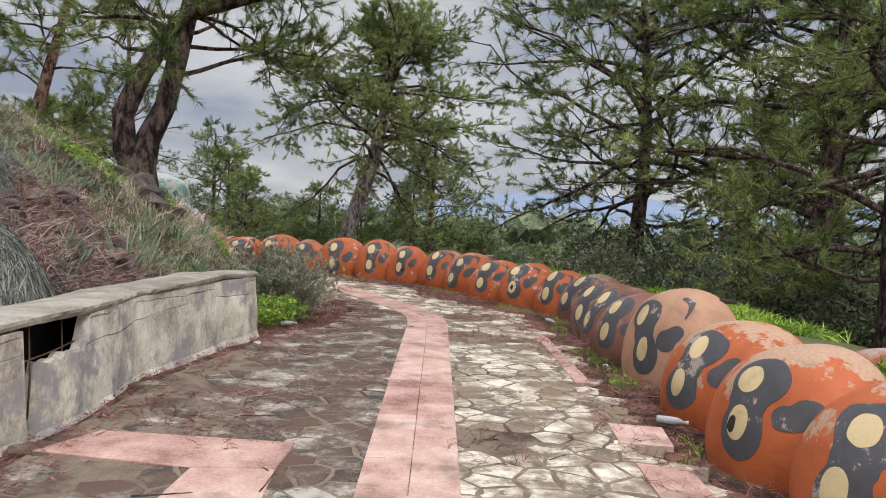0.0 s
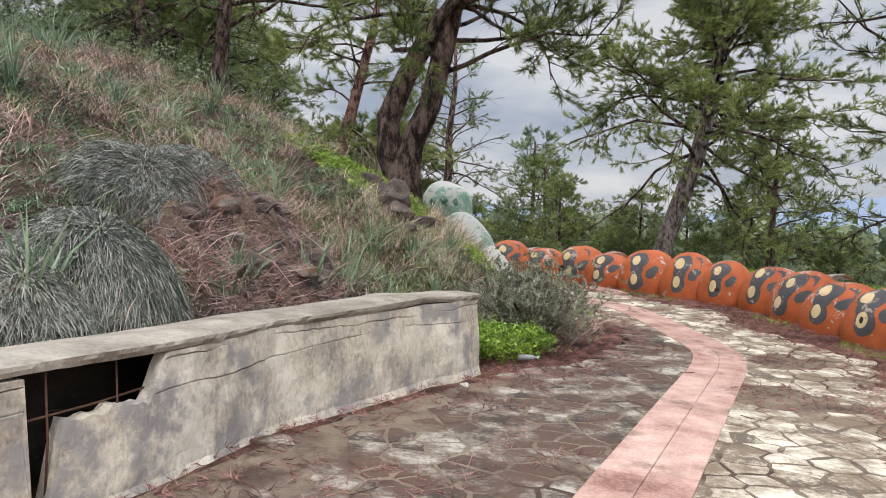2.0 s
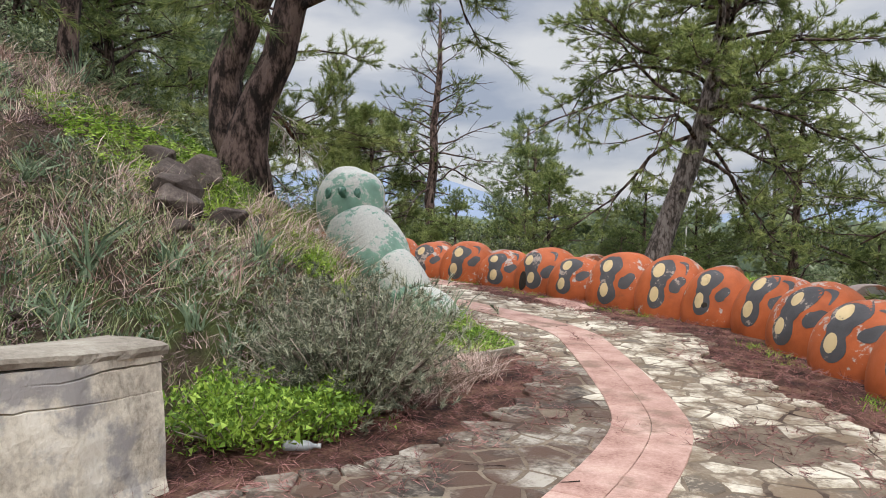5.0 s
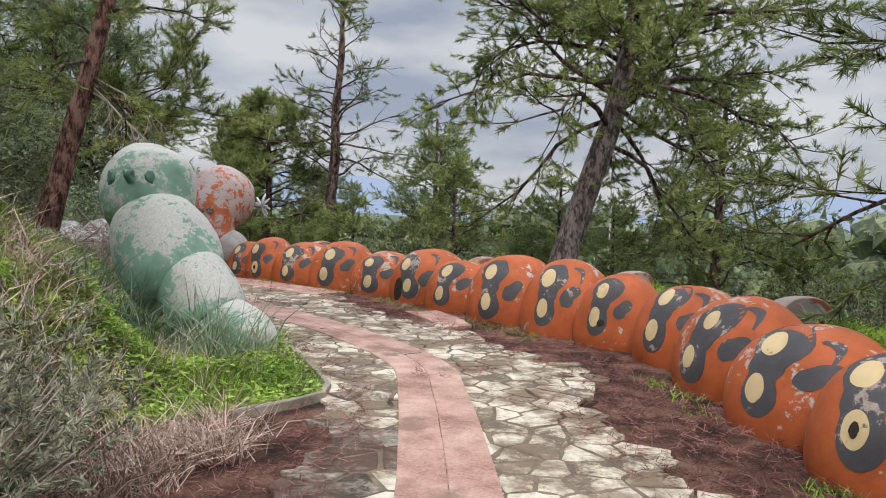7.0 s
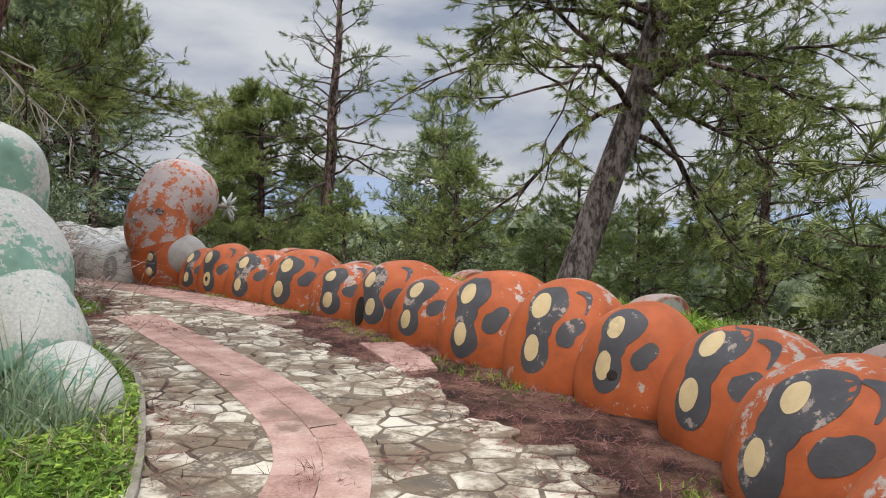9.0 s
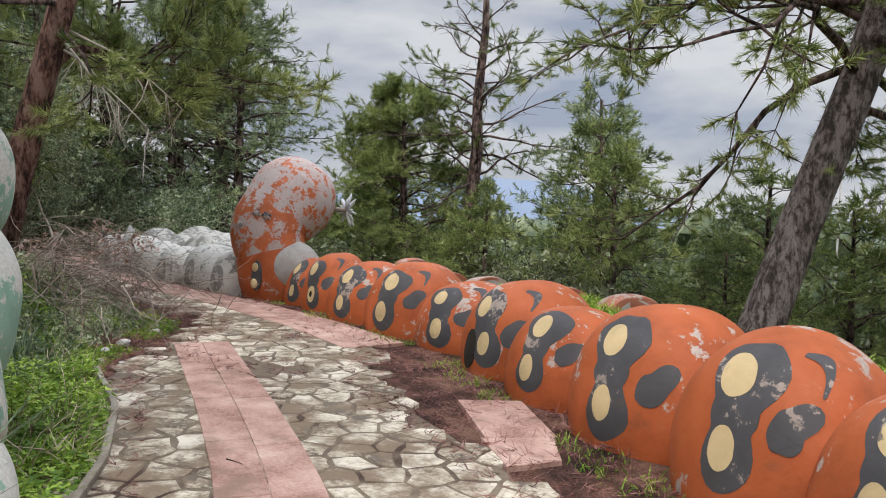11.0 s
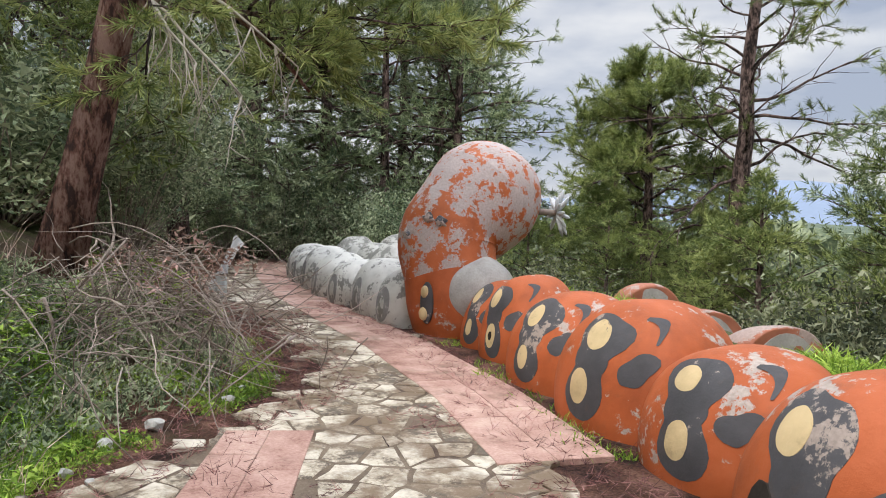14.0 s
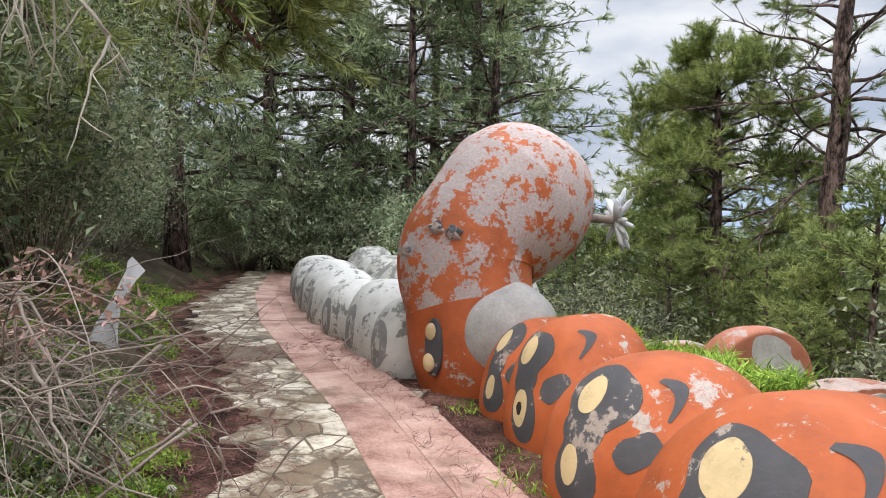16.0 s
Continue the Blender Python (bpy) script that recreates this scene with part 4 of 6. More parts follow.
wall = thing("planter_wall", "cracked grey concrete planter wall with a broken-out hole", "wall", pose(0, 0, 0), kind="structure")
wv, wf = [], []
wy = np.arange(-3, 8.951, 0.035)
nz = 15
for y in wy:
    x, top = wall_x(y), hole_low(y)
    c1 = 0.5 + 0.03 * math.sin(y * 1.9) + 0.02 * noise.noise((y * 3, 0, 7)) + 0.008 * noise.noise((y * 17, 0, 7))
    c2 = 0.63 + 0.02 * math.sin(y * 1.3 + 1) + 0.02 * noise.noise((y * 4, 0, 8)) + 0.01 * noise.noise((y * 19, 0, 8))
    levels = [-0.06, 0.02, 0.1, 0.2, 0.3, 0.4, c1 - 0.007, c1, c1 + 0.005, 0.56, c2 - 0.007, c2, c2 + 0.005, 0.67, 0.68]
    for k, z in enumerate(levels):
        z = min(z, top)
        n1 = 0.02 * noise.noise((y * 1.3, z * 2, 4)) + 0.012 * noise.noise((y * 7, z * 7, 1))
        crack = 0.04 * smooth01(-0.25, 0.3, noise.noise((y * 1.1, k * 3.3, 2))) if k in (7, 11) and z < top else 0.0
        wv.append((x + n1 - 0.03 * (z / 0.7) + (0.03 if k == 0 else 0) - crack, y, z))
    for k in range(nz):
        z = top - (top + 0.06) * k / (nz - 1)
        wv.append((x - 0.12, y, z))
n2 = nz * 2
for j in range(len(wy) - 1):
    for k in range(n2 - 1):
        wf.append((j * n2 + k, (j + 1) * n2 + k, (j + 1) * n2 + k + 1, j * n2 + k + 1))
wf += [tuple(range(n2)), tuple(reversed(range((len(wy) - 1) * n2, len(wy) * n2)))]
child("wall_face", mesh_from("wall_face", wv, wf, M["concrete"], False), wall, "stained rendered concrete face")


def slab_along(y0, y1, x_front, width, z_top, thick, seed, step=0.035):
    verts, faces, n = [], [], 0
    prof = [(-0.008, -thick), (0.004, -thick * 0.5), (-0.004, -0.008), (-0.05, 0.004), (-width * 0.5, 0.01), (-width, -0.01), (-width, -thick)]
    for y in np.arange(y0, y1 + step / 2, step):
        for k, (dx, dz) in enumerate(prof):
            w = 0.012 * noise.noise((y * 2.5, k * 0.7, seed)) + ((0.014 * noise.noise((y * 9, k, seed)) + 0.006 * noise.noise((y * 26, k * 2, seed))) if k < 4 else 0)
            verts.append((x_front(y) + dx + w, y, z_top(y) + dz + w * 0.5))
        n += 1
    p = len(prof)
    for j in range(n - 1):
        for k in range(p):
            faces.append((j * p + k, j * p + (k + 1) % p, (j + 1) * p + (k + 1) % p, (j + 1) * p + k))
    faces += [tuple(reversed(range(p))), tuple(range((n - 1) * p, n * p))]
    return verts, faces


def cap_z(y):
    return 0.74 + 0.012 * math.sin(y * 1.7) - 0.03 * smooth01(8, 9, y)


child("coping", mesh_from("coping", *slab_along(-3, 8.98, lambda y: wall_x(y) - 0.022, 0.5, cap_z, 0.055, 2), M["cap"], False), wall, "flaking lichened coping slab")
child("end_face", mesh_from("end_face", *join([prism([(-2.75, 8.72), (-2.25, 8.8), (-2.24, 8.93), (-2.75, 8.93)], -0.05, 0.69, 0.01)]), M["concrete"]), wall)
# solid block behind the gap, its near-black colour standing in for shade
child("hollow", mesh_from("hollow", *join([prism([(-2.98, 3.5), (-2.78, 3.5), (-2.78, 5.8), (-2.98, 5.8)], -0.05, 0.69, 0.01)]), M["hole_shade"]), wall, "near-black block standing in for shade behind the broken face")
for k, y in enumerate((4.47, 4.62, 5.02)):
    child("reinforcing_bar", mesh_from("reinforcing_bar", *tube([(-2.51, y, 0.0), (-2.5, y + 0.01, 0.35), (-2.51, y, 0.72)], [0.006] * 3, 6), M["rust"]), wall, "thin rusty bar")
child("reinforcing_bar", mesh_from("reinforcing_bar", *tube([(-2.51, 4.4, 0.47), (-2.505, 4.9, 0.48), (-2.51, 5.25, 0.5)], [0.006] * 3, 6), M["rust"]), wall, "thin rusty bar")


# ---- plants ----
def needle_tris(points, dirs, n, length, width, spread, run, gen):
    """Needles in bundles along short twigs: each bundle starts at a point and runs along its direction."""
    p = np.repeat(np.asarray(points, float), n, axis=0)
    d = np.repeat(np.asarray(dirs, float), n, axis=0)
    k = len(p)
    rnd = gen.normal(size=(k, 3))
    nd = d + rnd * spread
    nd /= np.linalg.norm(nd, axis=1)[:, None]
    start = p + d * (gen.random((k, 1)) * run)
    side = np.cross(nd, gen.normal(size=(k, 3)))
    side /= np.linalg.norm(side, axis=1)[:, None]
    ln = length * (0.7 + 0.6 * gen.random((k, 1)))
    out = np.empty((k, 3, 3))
    out[:, 0] = start - side * width / 2
    out[:, 1] = start + side * width / 2
    out[:, 2] = start + nd * ln
    return out.reshape(-1, 3)


def bend(start, direction, length, rng, droop=0.0, wander=0.25, steps=5):
    p, d = Vector(start), Vector(direction).normalized()
    pts = [p.copy()]
    for _ in range(steps):
        d = (d + Vector((rng.uniform(-wander, wander), rng.uniform(-wander, wander), rng.uniform(-wander, wander) * 0.8 - droop))).normalized()
        p = p + d * (length / steps)
        pts.append(p.copy())
    return pts


def pine(label, base, trunk, radii, limbs, reach, start, seed, foliage="pine", bark="bark", bundles=5, needles=64, size=0.15, width=0.011,
         density=1.0, fork=None, lift=0.25, top_thin=0.55, bare=0.0, side_bias=(0, 0), sub=7, tip=2.2, tips=True):
    """A pine: trunk, limbs and a loose crown of needle bundles. trunk: points from the base upwards, in metres from it."""
    rng, gen = random.Random(seed), np.random.default_rng(seed)
    tree = thing("pine_tree", label, "tree", pose(*base))
    trunks = [tube(trunk, radii, 12, 0.06, rng)] + ([tube(fork[0], fork[1], 10, 0.06, rng)] if fork else [])
    child("trunk", mesh_from("trunk", *join(trunks), M[bark]), tree)
    wood, pts, dirs, runs = [], [], [], []
    lines = [(trunk, radii)] + ([fork] if fork else [])
    for i in range(limbs):
        line, rad = lines[i % len(lines)]
        f = start + (1 - start) * ((i + rng.random()) / limbs)
        s = f * (len(line) - 1)
        k = min(int(s), len(line) - 2)
        p = Vector(line[k]).lerp(Vector(line[k + 1]), s - k)
        r = rad[k] + (rad[k + 1] - rad[k]) * (s - k)
        az = i * 2.4 + rng.uniform(-0.5, 0.5)
        rel = (f - start) / (1 - start)
        l = reach * (0.55 + 0.55 * math.sin(math.pi * min(1, 0.25 + rel * 0.75))) * rng.uniform(0.65, 1.1) * (1 - top_thin * rel ** 2)
        d = Vector((math.cos(az) + side_bias[0], math.sin(az) + side_bias[1], lift + 0.5 * rel + rng.uniform(-0.4, 0.45)))
        limb = bend(p, d, l, rng, 0.05, 0.4, 6)
        lr = min(r * 0.55, 0.014 + l * 0.011)
        wood.append(tube(limb, [lr * (1 - 0.8 * q / 6) for q in range(7)], 6))
        naked = rng.random() < bare
        for j in range(sub):
            q = 1.8 + 4.2 * (j + rng.random()) / sub
            kk = min(int(q), 5)
            sp = limb[kk].lerp(limb[kk + 1], q - kk)
            sd = (limb[kk + 1] - limb[kk]).normalized() + Vector((rng.uniform(-1, 1), rng.uniform(-1, 1), rng.uniform(-0.6, 0.7)))
            twig = bend(sp, sd, l * rng.uniform(0.16, 0.36), rng, -0.02, 0.35, 3)
            wood.append(tube(twig, [lr * 0.3, lr * 0.22, lr * 0.15, lr * 0.08], 4 if tips else 3))
            if naked and rng.random() < 0.8:
                continue
            for b in range(int(bundles * density * rng.uniform(0.6, 1.4) + 0.5)):
                e = twig[1 + b % 3]
                td = ((twig[3] - twig[1]).normalized() * 0.8 + Vector((rng.uniform(-1, 1), rng.uniform(-1, 1), rng.uniform(-0.35, 0.8)))).normalized()
                far_end = e + td * size * tip * rng.uniform(0.6, 1.3)
                if tips:
                    wood.append(tube([e, far_end], [0.006, 0.003], 3))
                pts.append(e.lerp(far_end, 0.35))
                dirs.append(td)
                runs.append((far_end - e).length * 0.7)
    child("branching", mesh_from("branching", *join(wood), M["bark"]), tree)
    if pts:
        crown = child("crown", mesh_tris("crown", needle_tris(pts, dirs, needles, size, width, 0.55, np.repeat(np.array(runs), needles)[:, None], gen), M[foliage]), tree)
    return tree


def straight(h, lean=(0, 0), n=6, curve=(0, 0)):
    return [(lean[0] * h * (k / n) + curve[0] * math.sin(math.pi * k / n), lean[1] * h * (k / n) + curve[1] * math.sin(math.pi * k / n), h * k / n) for k in range(n + 1)]


def taper(r, n=6, tip=0.25):
    return [r * (1.35 if k == 0 else 1) * (1 - (1 - tip) * k / n) for k in range(n + 1)]


def root(x, y, sink=0.1):
    return (x, y, land(x, y) - sink)


# the forked pine on the bank
bx, by = -5.05, 12.55
pine("forked pine with thick dark bark on the bank", (bx, by, 1.62), [(0, 0, -0.3), (0.02, 0, 0.45), (0.12, 0.05, 0.9), (0.34, 0.18, 1.5), (0.5, 0.3, 2.4), (0.75, 0.5, 4.0), (1.0, 0.7, 5.8), (1.1, 0.8, 7.4)],
     [0.42, 0.27, 0.2, 0.18, 0.165, 0.14, 0.1, 0.05], 30, 2.8, 0.5, 11, fork=([(0, 0, 0.3), (-0.24, -0.02, 0.7), (-0.3, 0.02, 1.3), (-0.06, 0.15, 2.0), (0.28, 0.2, 2.6), (0.7, 0.25, 3.1), (1.7, 0.3, 3.4), (3.2, 0.4, 3.9)],
     [0.24, 0.2, 0.18, 0.165, 0.16, 0.13, 0.1, 0.05]), density=1.2)
# the leaning pine behind the caterpillar
pine("leaning grey-barked pine with a broad open crown", (-3.25, 23.7, -0.75), [(0, 0, 0), (0.2, 0.15, 0.9), (0.5, 0.4, 2.1), (1.05, 0.75, 4.1), (1.3, 0.9, 5.5), (1.4, 1.0, 6.8), (1.5, 1.1, 8.2)],
     [0.33, 0.27, 0.25, 0.22, 0.18, 0.13, 0.05], 52, 4.6, 0.46, 12, bark="grey_bark", density=1.95, lift=0.12, size=0.13, width=0.012, needles=52, sub=11, foliage="pine_light")
# the round-crowned pine further down the slope
pine("dense round-crowned green pine down the slope", root(-16.9, 32.4), straight(7.7, (0.01, 0), 6, (0.15, 0)), taper(0.2), 60, 2.9, 0.22, 19, density=2.2, lift=0.1, size=0.16, width=0.012, needles=46, sub=9, top_thin=0.45, tips=False, foliage="pine_light")
# the thin, half-bare tree
pine("thin half-bare tree with crooked branches", (-13.75, 32.1, -1.6), [(0, 0, 0), (0.1, 0.1, 1.6), (-0.08, 0.1, 3.4), (0.12, 0.05, 4.9), (-0.02, 0.2, 6.4), (0.2, 0.2, 8.5), (0.1, 0.3, 11.0)],
     [0.27, 0.23, 0.2, 0.18, 0.15, 0.11, 0.04], 46, 2.7, 0.36, 13, bark="bark", density=0.6, bare=0.75, lift=0.15, sub=9)
# the red-barked leaning pine by the brush pile
red_pine = pine("leaning pine with reddish flaking bark", root(-10.25, 17.7, 0.15), [(0, 0, 0), (0.12, 0.22, 1.0), (0.25, 0.42, 2.0), (0.5, 0.7, 3.6), (0.8, 1.0, 5.4), (1.0, 1.2, 7.2)],
     [0.24, 0.185, 0.165, 0.14, 0.1, 0.04], 30, 2.2, 0.5, 14, bark="red_bark", density=1.0, foliage="pine_light",
     fork=([(0.3, 0.45, 2.3), (0.2, 0.9, 2.7), (0.0, 1.5, 2.75), (-0.15, 2.1, 2.4), (-0.2, 2.5, 2.0)], [0.07, 0.055, 0.045, 0.03, 0.015]))
drng = random.Random(44)
inv_red = red_pine.matrix_world.inverted()
for k, (p, q) in enumerate((((-9.9, 18.25, 3.3), (-8.9, 19.1, 2.55)), ((-9.9, 18.3, 3.4), (-9.0, 18.7, 2.65)), ((-9.85, 18.4, 3.5), (-9.1, 19.6, 2.75)))):
    p, q = inv_red @ Vector(p), inv_red @ Vector(q)
    main = bend(p, q - p, (q - p).length, drng, 0.02, 0.14, 6)
    pieces = [tube(main, [0.02 * (1 - 0.1 * v) for v in range(7)], 6)]
    for v in range(9):
        top = main[2 + v % 5]
        hang = bend(top, (drng.uniform(-0.5, 0.5), drng.uniform(-0.5, 0.5), -0.8), drng.uniform(0.4, 0.95), drng, 0.12, 0.3, 6)
        pieces.append(tube(hang, [0.009 * (1 - 0.12 * w) for w in range(7)], 5))
        for w in range(2):
            spur = bend(hang[2 + w * 2], (drng.uniform(-1, 1), drng.uniform(-1, 1), -0.5), drng.uniform(0.12, 0.3), drng, 0.15, 0.3, 4)
            pieces.append(tube(spur, [0.005, 0.0045, 0.004, 0.003, 0.002], 4))
    child("dead_branch", mesh_from("dead_branch", *join(pieces), M["bleached_branch"]), red_pine, "pale bare branch with hanging twigs")
# the big pine over the walk's start
pine("large dark pine with spreading low limbs", root(6.3, 13.2), straight(9.5, (0.05, 0), 6, (0.5, 0.2)), taper(0.24), 56, 4.4, 0.27, 15, density=1.35, needles=48, width=0.015, lift=0.2, sub=8, tip=2.4, foliage="pine_light")
pine("dense pine with low boughs", root(5.6, 9.0), straight(7.5, (-0.03, 0.02)), taper(0.18), 40, 2.9, 0.12, 16, density=0.95, lift=0.05, sub=7, foliage="pine_light")
pine("spreading pine with a dense drooping crown", root(4.1, 16.2), straight(8.5, (-0.02, -0.02), 6, (0.35, 0.1)), taper(0.2), 48, 3.9, 0.26, 17, density=1.3, needles=46, width=0.015, lift=0.05)
pine("young pine with dark crowded boughs", root(8.2, 15.5), straight(8.0, (-0.02, 0), 6, (0.2, 0.1)), taper(0.18), 40, 3.4, 0.15, 18, density=1.2, needles=46, width=0.015, lift=0.1)
# trunks on top of the bank
for k, (x, y, h, lean, s) in enumerate(((-10.3, 13.9, 8.5, (0.06, 0.02), 21), (-13.1, 14.5, 8.0, (0.02, 0), 22), (-13.6, 10.5, 8.0, (0, 0.03), 23), (-12.0, 7.0, 8.5, (0.03, 0), 24), (-15.5, 17.5, 9.0, (0, 0), 26))):
    pine("pine with dark trunk on the crest of the bank", root(x, y), straight(h, lean, 6, (0.1, 0)), taper(0.19), 30, 3.0, 0.33, s, foliage="pine", density=0.75, lift=0.05, needles=46, width=0.012, tips=False)

# pines round the place, further off: three models, copied
far_models = [
    pine("dense green pine beyond the walk", root(-0.4, 28.4), straight(7.5, (0.02, 0)), taper(0.17), 40, 2.6, 0.12, 31, size=0.17, width=0.023, needles=20, density=1.15, tips=False, sub=6, lift=0.08),
    pine("dark bushy pine in the wood", root(-21.0, 29.0), straight(9.5, (0, 0.02)), taper(0.2), 44, 3.1, 0.14, 32, foliage="pine_dark", size=0.19, width=0.025, needles=20, density=1.15, tips=False, sub=6, lift=0.1),
    pine("fresh green pine at the edge of the wood", root(-19.4, 34.0), straight(6.5, (-0.02, 0)), taper(0.15), 38, 2.5, 0.1, 33, foliage="pine_light", size=0.17, width=0.023, needles=20, density=1.15, tips=False, sub=6, lift=0.1),
]
rng = random.Random(77)
FAR = [(2, -11.5, 33.5, 0.6), (2, -9, 30, 0.5), (0, -7, 33, 0.55), (2, -14.6, 18.2), (0, 6.5, 34, 0.6), (0, 4.5, 31, 0.55), (2, 1.5, 44, 0.8), (0, -8, 41, 0.75), (0, -24, 40), (1, -27.5, 33), (1, -24.5, 26.5), (1, -22, 21.5), (1, -18.5, 18.6),
       (0, -27, 27.5), (1, -30, 22), (1, -15.2, 16.3), (1, -21.5, 27), (1, -24, 24.2), (1, -26, 30), (1, -28, 25.2), (1, -23.2, 29.8),
       (0, -5.2, 29.0, 0.45), (2, -11.6, 28.6, 0.4), (0, -3, 32, 0.5), (1, 3.2, 27.5, 0.35), (0, -6.4, 36, 0.6), (0, 8.5, 30, 0.6), (1, 10, 19.5, 0.8), (0, -14.2, 31.0, 0.42),
       (2, -10.8, 28.7, 0.58), (0, -8.4, 30.1, 0.8), (2, -7.3, 28.5, 0.72), (0, -12.6, 30, 0.46), (1, -9.8, 32.5, 0.8), (0, -5, 31, 0.7), (2, -3, 29.5, 0.66), (1, -1.2, 31, 0.65), (0, 1.6, 29, 0.55), (2, 4, 29.5, 0.55), (0, -15.3, 29.5, 0.42), (2, -17.8, 29.2, 0.45)]
for k, x, y, *given in FAR:
    sc = given[0] if given else rng.uniform(0.75, 1.05) if x > -13 else rng.uniform(0.9, 1.25)
    copy_thing(far_models[k], pose(x, y, land(x, y) - 0.15, 0, 0, rng.uniform(0, 360)) @ Matrix.Scale(sc, 4))


def leaf_mass(gen, centres, radii, n, size, flat=0.8):
    """Leaf triangles spread over the shells of lumpy domes."""
    c = np.asarray(centres, float)
    idx = gen.integers(0, len(c), n)
    d = gen.normal(size=(n, 3))
    d /= np.linalg.norm(d, axis=1)[:, None]
    d[:, 2] = np.abs(d[:, 2]) * flat
    p = c[idx] + d * np.asarray(radii, float)[idx][:, None] * (0.55 + 0.5 * gen.random((n, 1)))
    a = gen.normal(size=(n, 3)) * size
    b = gen.normal(size=(n, 3)) * size
    return np.stack([p, p + a, p + b], 1).reshape(-1, 3)


def shrub(name, label, base, radius, height, n, size, material, seed, twigs=30, needle=0):
    rng, gen = random.Random(seed), np.random.default_rng(seed)
    bush = thing(name, label, "shrub", pose(*base))
    wood, pts, dirs = [], [], []
    for k in range(twigs):
        az, out = rng.uniform(0, 6.28), rng.uniform(0.15, 1.0)
        d = Vector((math.cos(az) * out * radius, math.sin(az) * out * radius, height * rng.uniform(0.75, 1.05) * (1.1 - 0.5 * out)))
        line = bend((math.cos(az) * 0.1, math.sin(az) * 0.1, 0), d, d.length * rng.uniform(0.8, 1.05), rng, -0.03, 0.16, 5)
        wood.append(tube(line, [0.012 * (1 - 0.15 * q) for q in range(6)], 4))
        for q in range(10):
            kk = 2 + q % 4
            pts.append(line[kk] + Vector((rng.gauss(0, 1), rng.gauss(0, 1), rng.gauss(0, 1))) * radius * 0.13)
            dirs.append(Vector((rng.uniform(-1, 1), rng.uniform(-1, 1), rng.uniform(0, 1.2))).normalized())
    tagged(child("stem", mesh_from("stem", *join(wood), M["dead_wood"]), bush), kind="stuff")
    if needle:
        tris = needle_tris(pts, dirs, needle, size, size * 0.16, 0.6, size * 1.5, gen)
    else:
        c = [tuple(p) for p in pts]
        tris = leaf_mass(gen, c, [radius * 0.22] * len(c), n, size)
    child("foliage", mesh_tris("foliage", tris, M[material]), bush)
    return bush


shrub("twiggy_shrub", "wide grey-green twiggy shrub beside the walk", (-2.3, 10.85, -0.1), 0.85, 1.0, 0, 0.05, "olive", 41, 260, 40)
for k, (x, y, r, h) in enumerate(((-2.4, 9.75, 0.5, 0.35), (-2.2, 10.2, 0.45, 0.25))):
    shrub("green_weeds", "bright green weeds at the end of the planter wall", (x, y, land(x, y)), r, h, 5000, 0.02, "weeds", 50 + k, 40)

# scrub beyond the caterpillar and in the wood
rng = random.Random(9)
scrub_models = [shrub("scrub_bush", "dense green scrub bush on the slope", (3.6, 17.5, land(3.6, 17.5) - 0.2), 1.6, 1.5, 12000, 0.032, "scrub", 61, 34),
                shrub("scrub_bush", "dark evergreen scrub bush in the wood", (-15.0, 18.0, land(-15, 18) - 0.2), 1.7, 2.0, 13000, 0.034, "ivy", 62, 34),
                shrub("scrub_bush", "grey-green olive-like bush on the slope", (7.5, 20, land(7.5, 20) - 0.2), 1.8, 2.0, 9000, 0.045, "olive", 63, 34)]
SCRUB = [(0, 4.3, 13.0), (0, 5.2, 11.4), (0, 4.2, 15.4), (0, 4.9, 17.2), (0, 6.6, 12.2), (1, -13.5, 9.0), (1, -14.2, 11.5), (1, -12.8, 6.2), (1, -12.2, 15.2), (1, -14.5, 4.5), (1, -11.6, 13.2), (1, -15.5, 14.0), (1, -13.0, 2.5), (0, 5.2, 14.6), (2, 4.4, 19.8), (0, 1.6, 21.2), (2, 0.2, 24), (0, 5, 24.5), (2, 9, 27), (0, -1, 29), (2, 3.5, 33), (0, -8, 27), (0, -6.5, 31), (2, -10.5, 30.5), (0, -15, 27.5), (1, -19.5, 25.8), (1, -23, 24.6), (1, -21, 19.2), (1, -17.4, 17.6),
         (1, -12.6, 17.4), (1, -24.2, 21.2), (2, 9.5, 14), (0, 8.2, 10.4), (0, 6.5, 6.3), (0, 13, 33), (2, -3, 38), (0, 7, 42), (0, -14, 36), (1, -27, 23.4), (1, -26.5, 26), (0, -17, 38), (2, 14, 22), (0, -22, 30), (1, -13.8, 15.6), (0, -5, 27.2)]
for k, x, y in SCRUB:
    sc = rng.uniform(0.8, 1.35)
    copy_thing(scrub_models[k], pose(x, y, land(x, y) - 0.15, 0, 0, rng.uniform(0, 360)) @ Matrix.Diagonal((sc, sc, sc * rng.uniform(0.8, 1.2), 1)))

for x, y, rad, hgt, n, s in ((-13.2, 18.7, 1.9, 3.9, 60000, 71), (-16.8, 19.0, 1.6, 2.6, 36000, 72), (-20.2, 20.0, 1.8, 2.8, 30000, 73), (-24.5, 23.6, 2.0, 3.2, 30000, 74)):
    shrub("holm_oak", "bushy evergreen oak at the edge of the walk", root(x, y, 0.15), rad, hgt, n, 0.018, "ivy", s, 70)


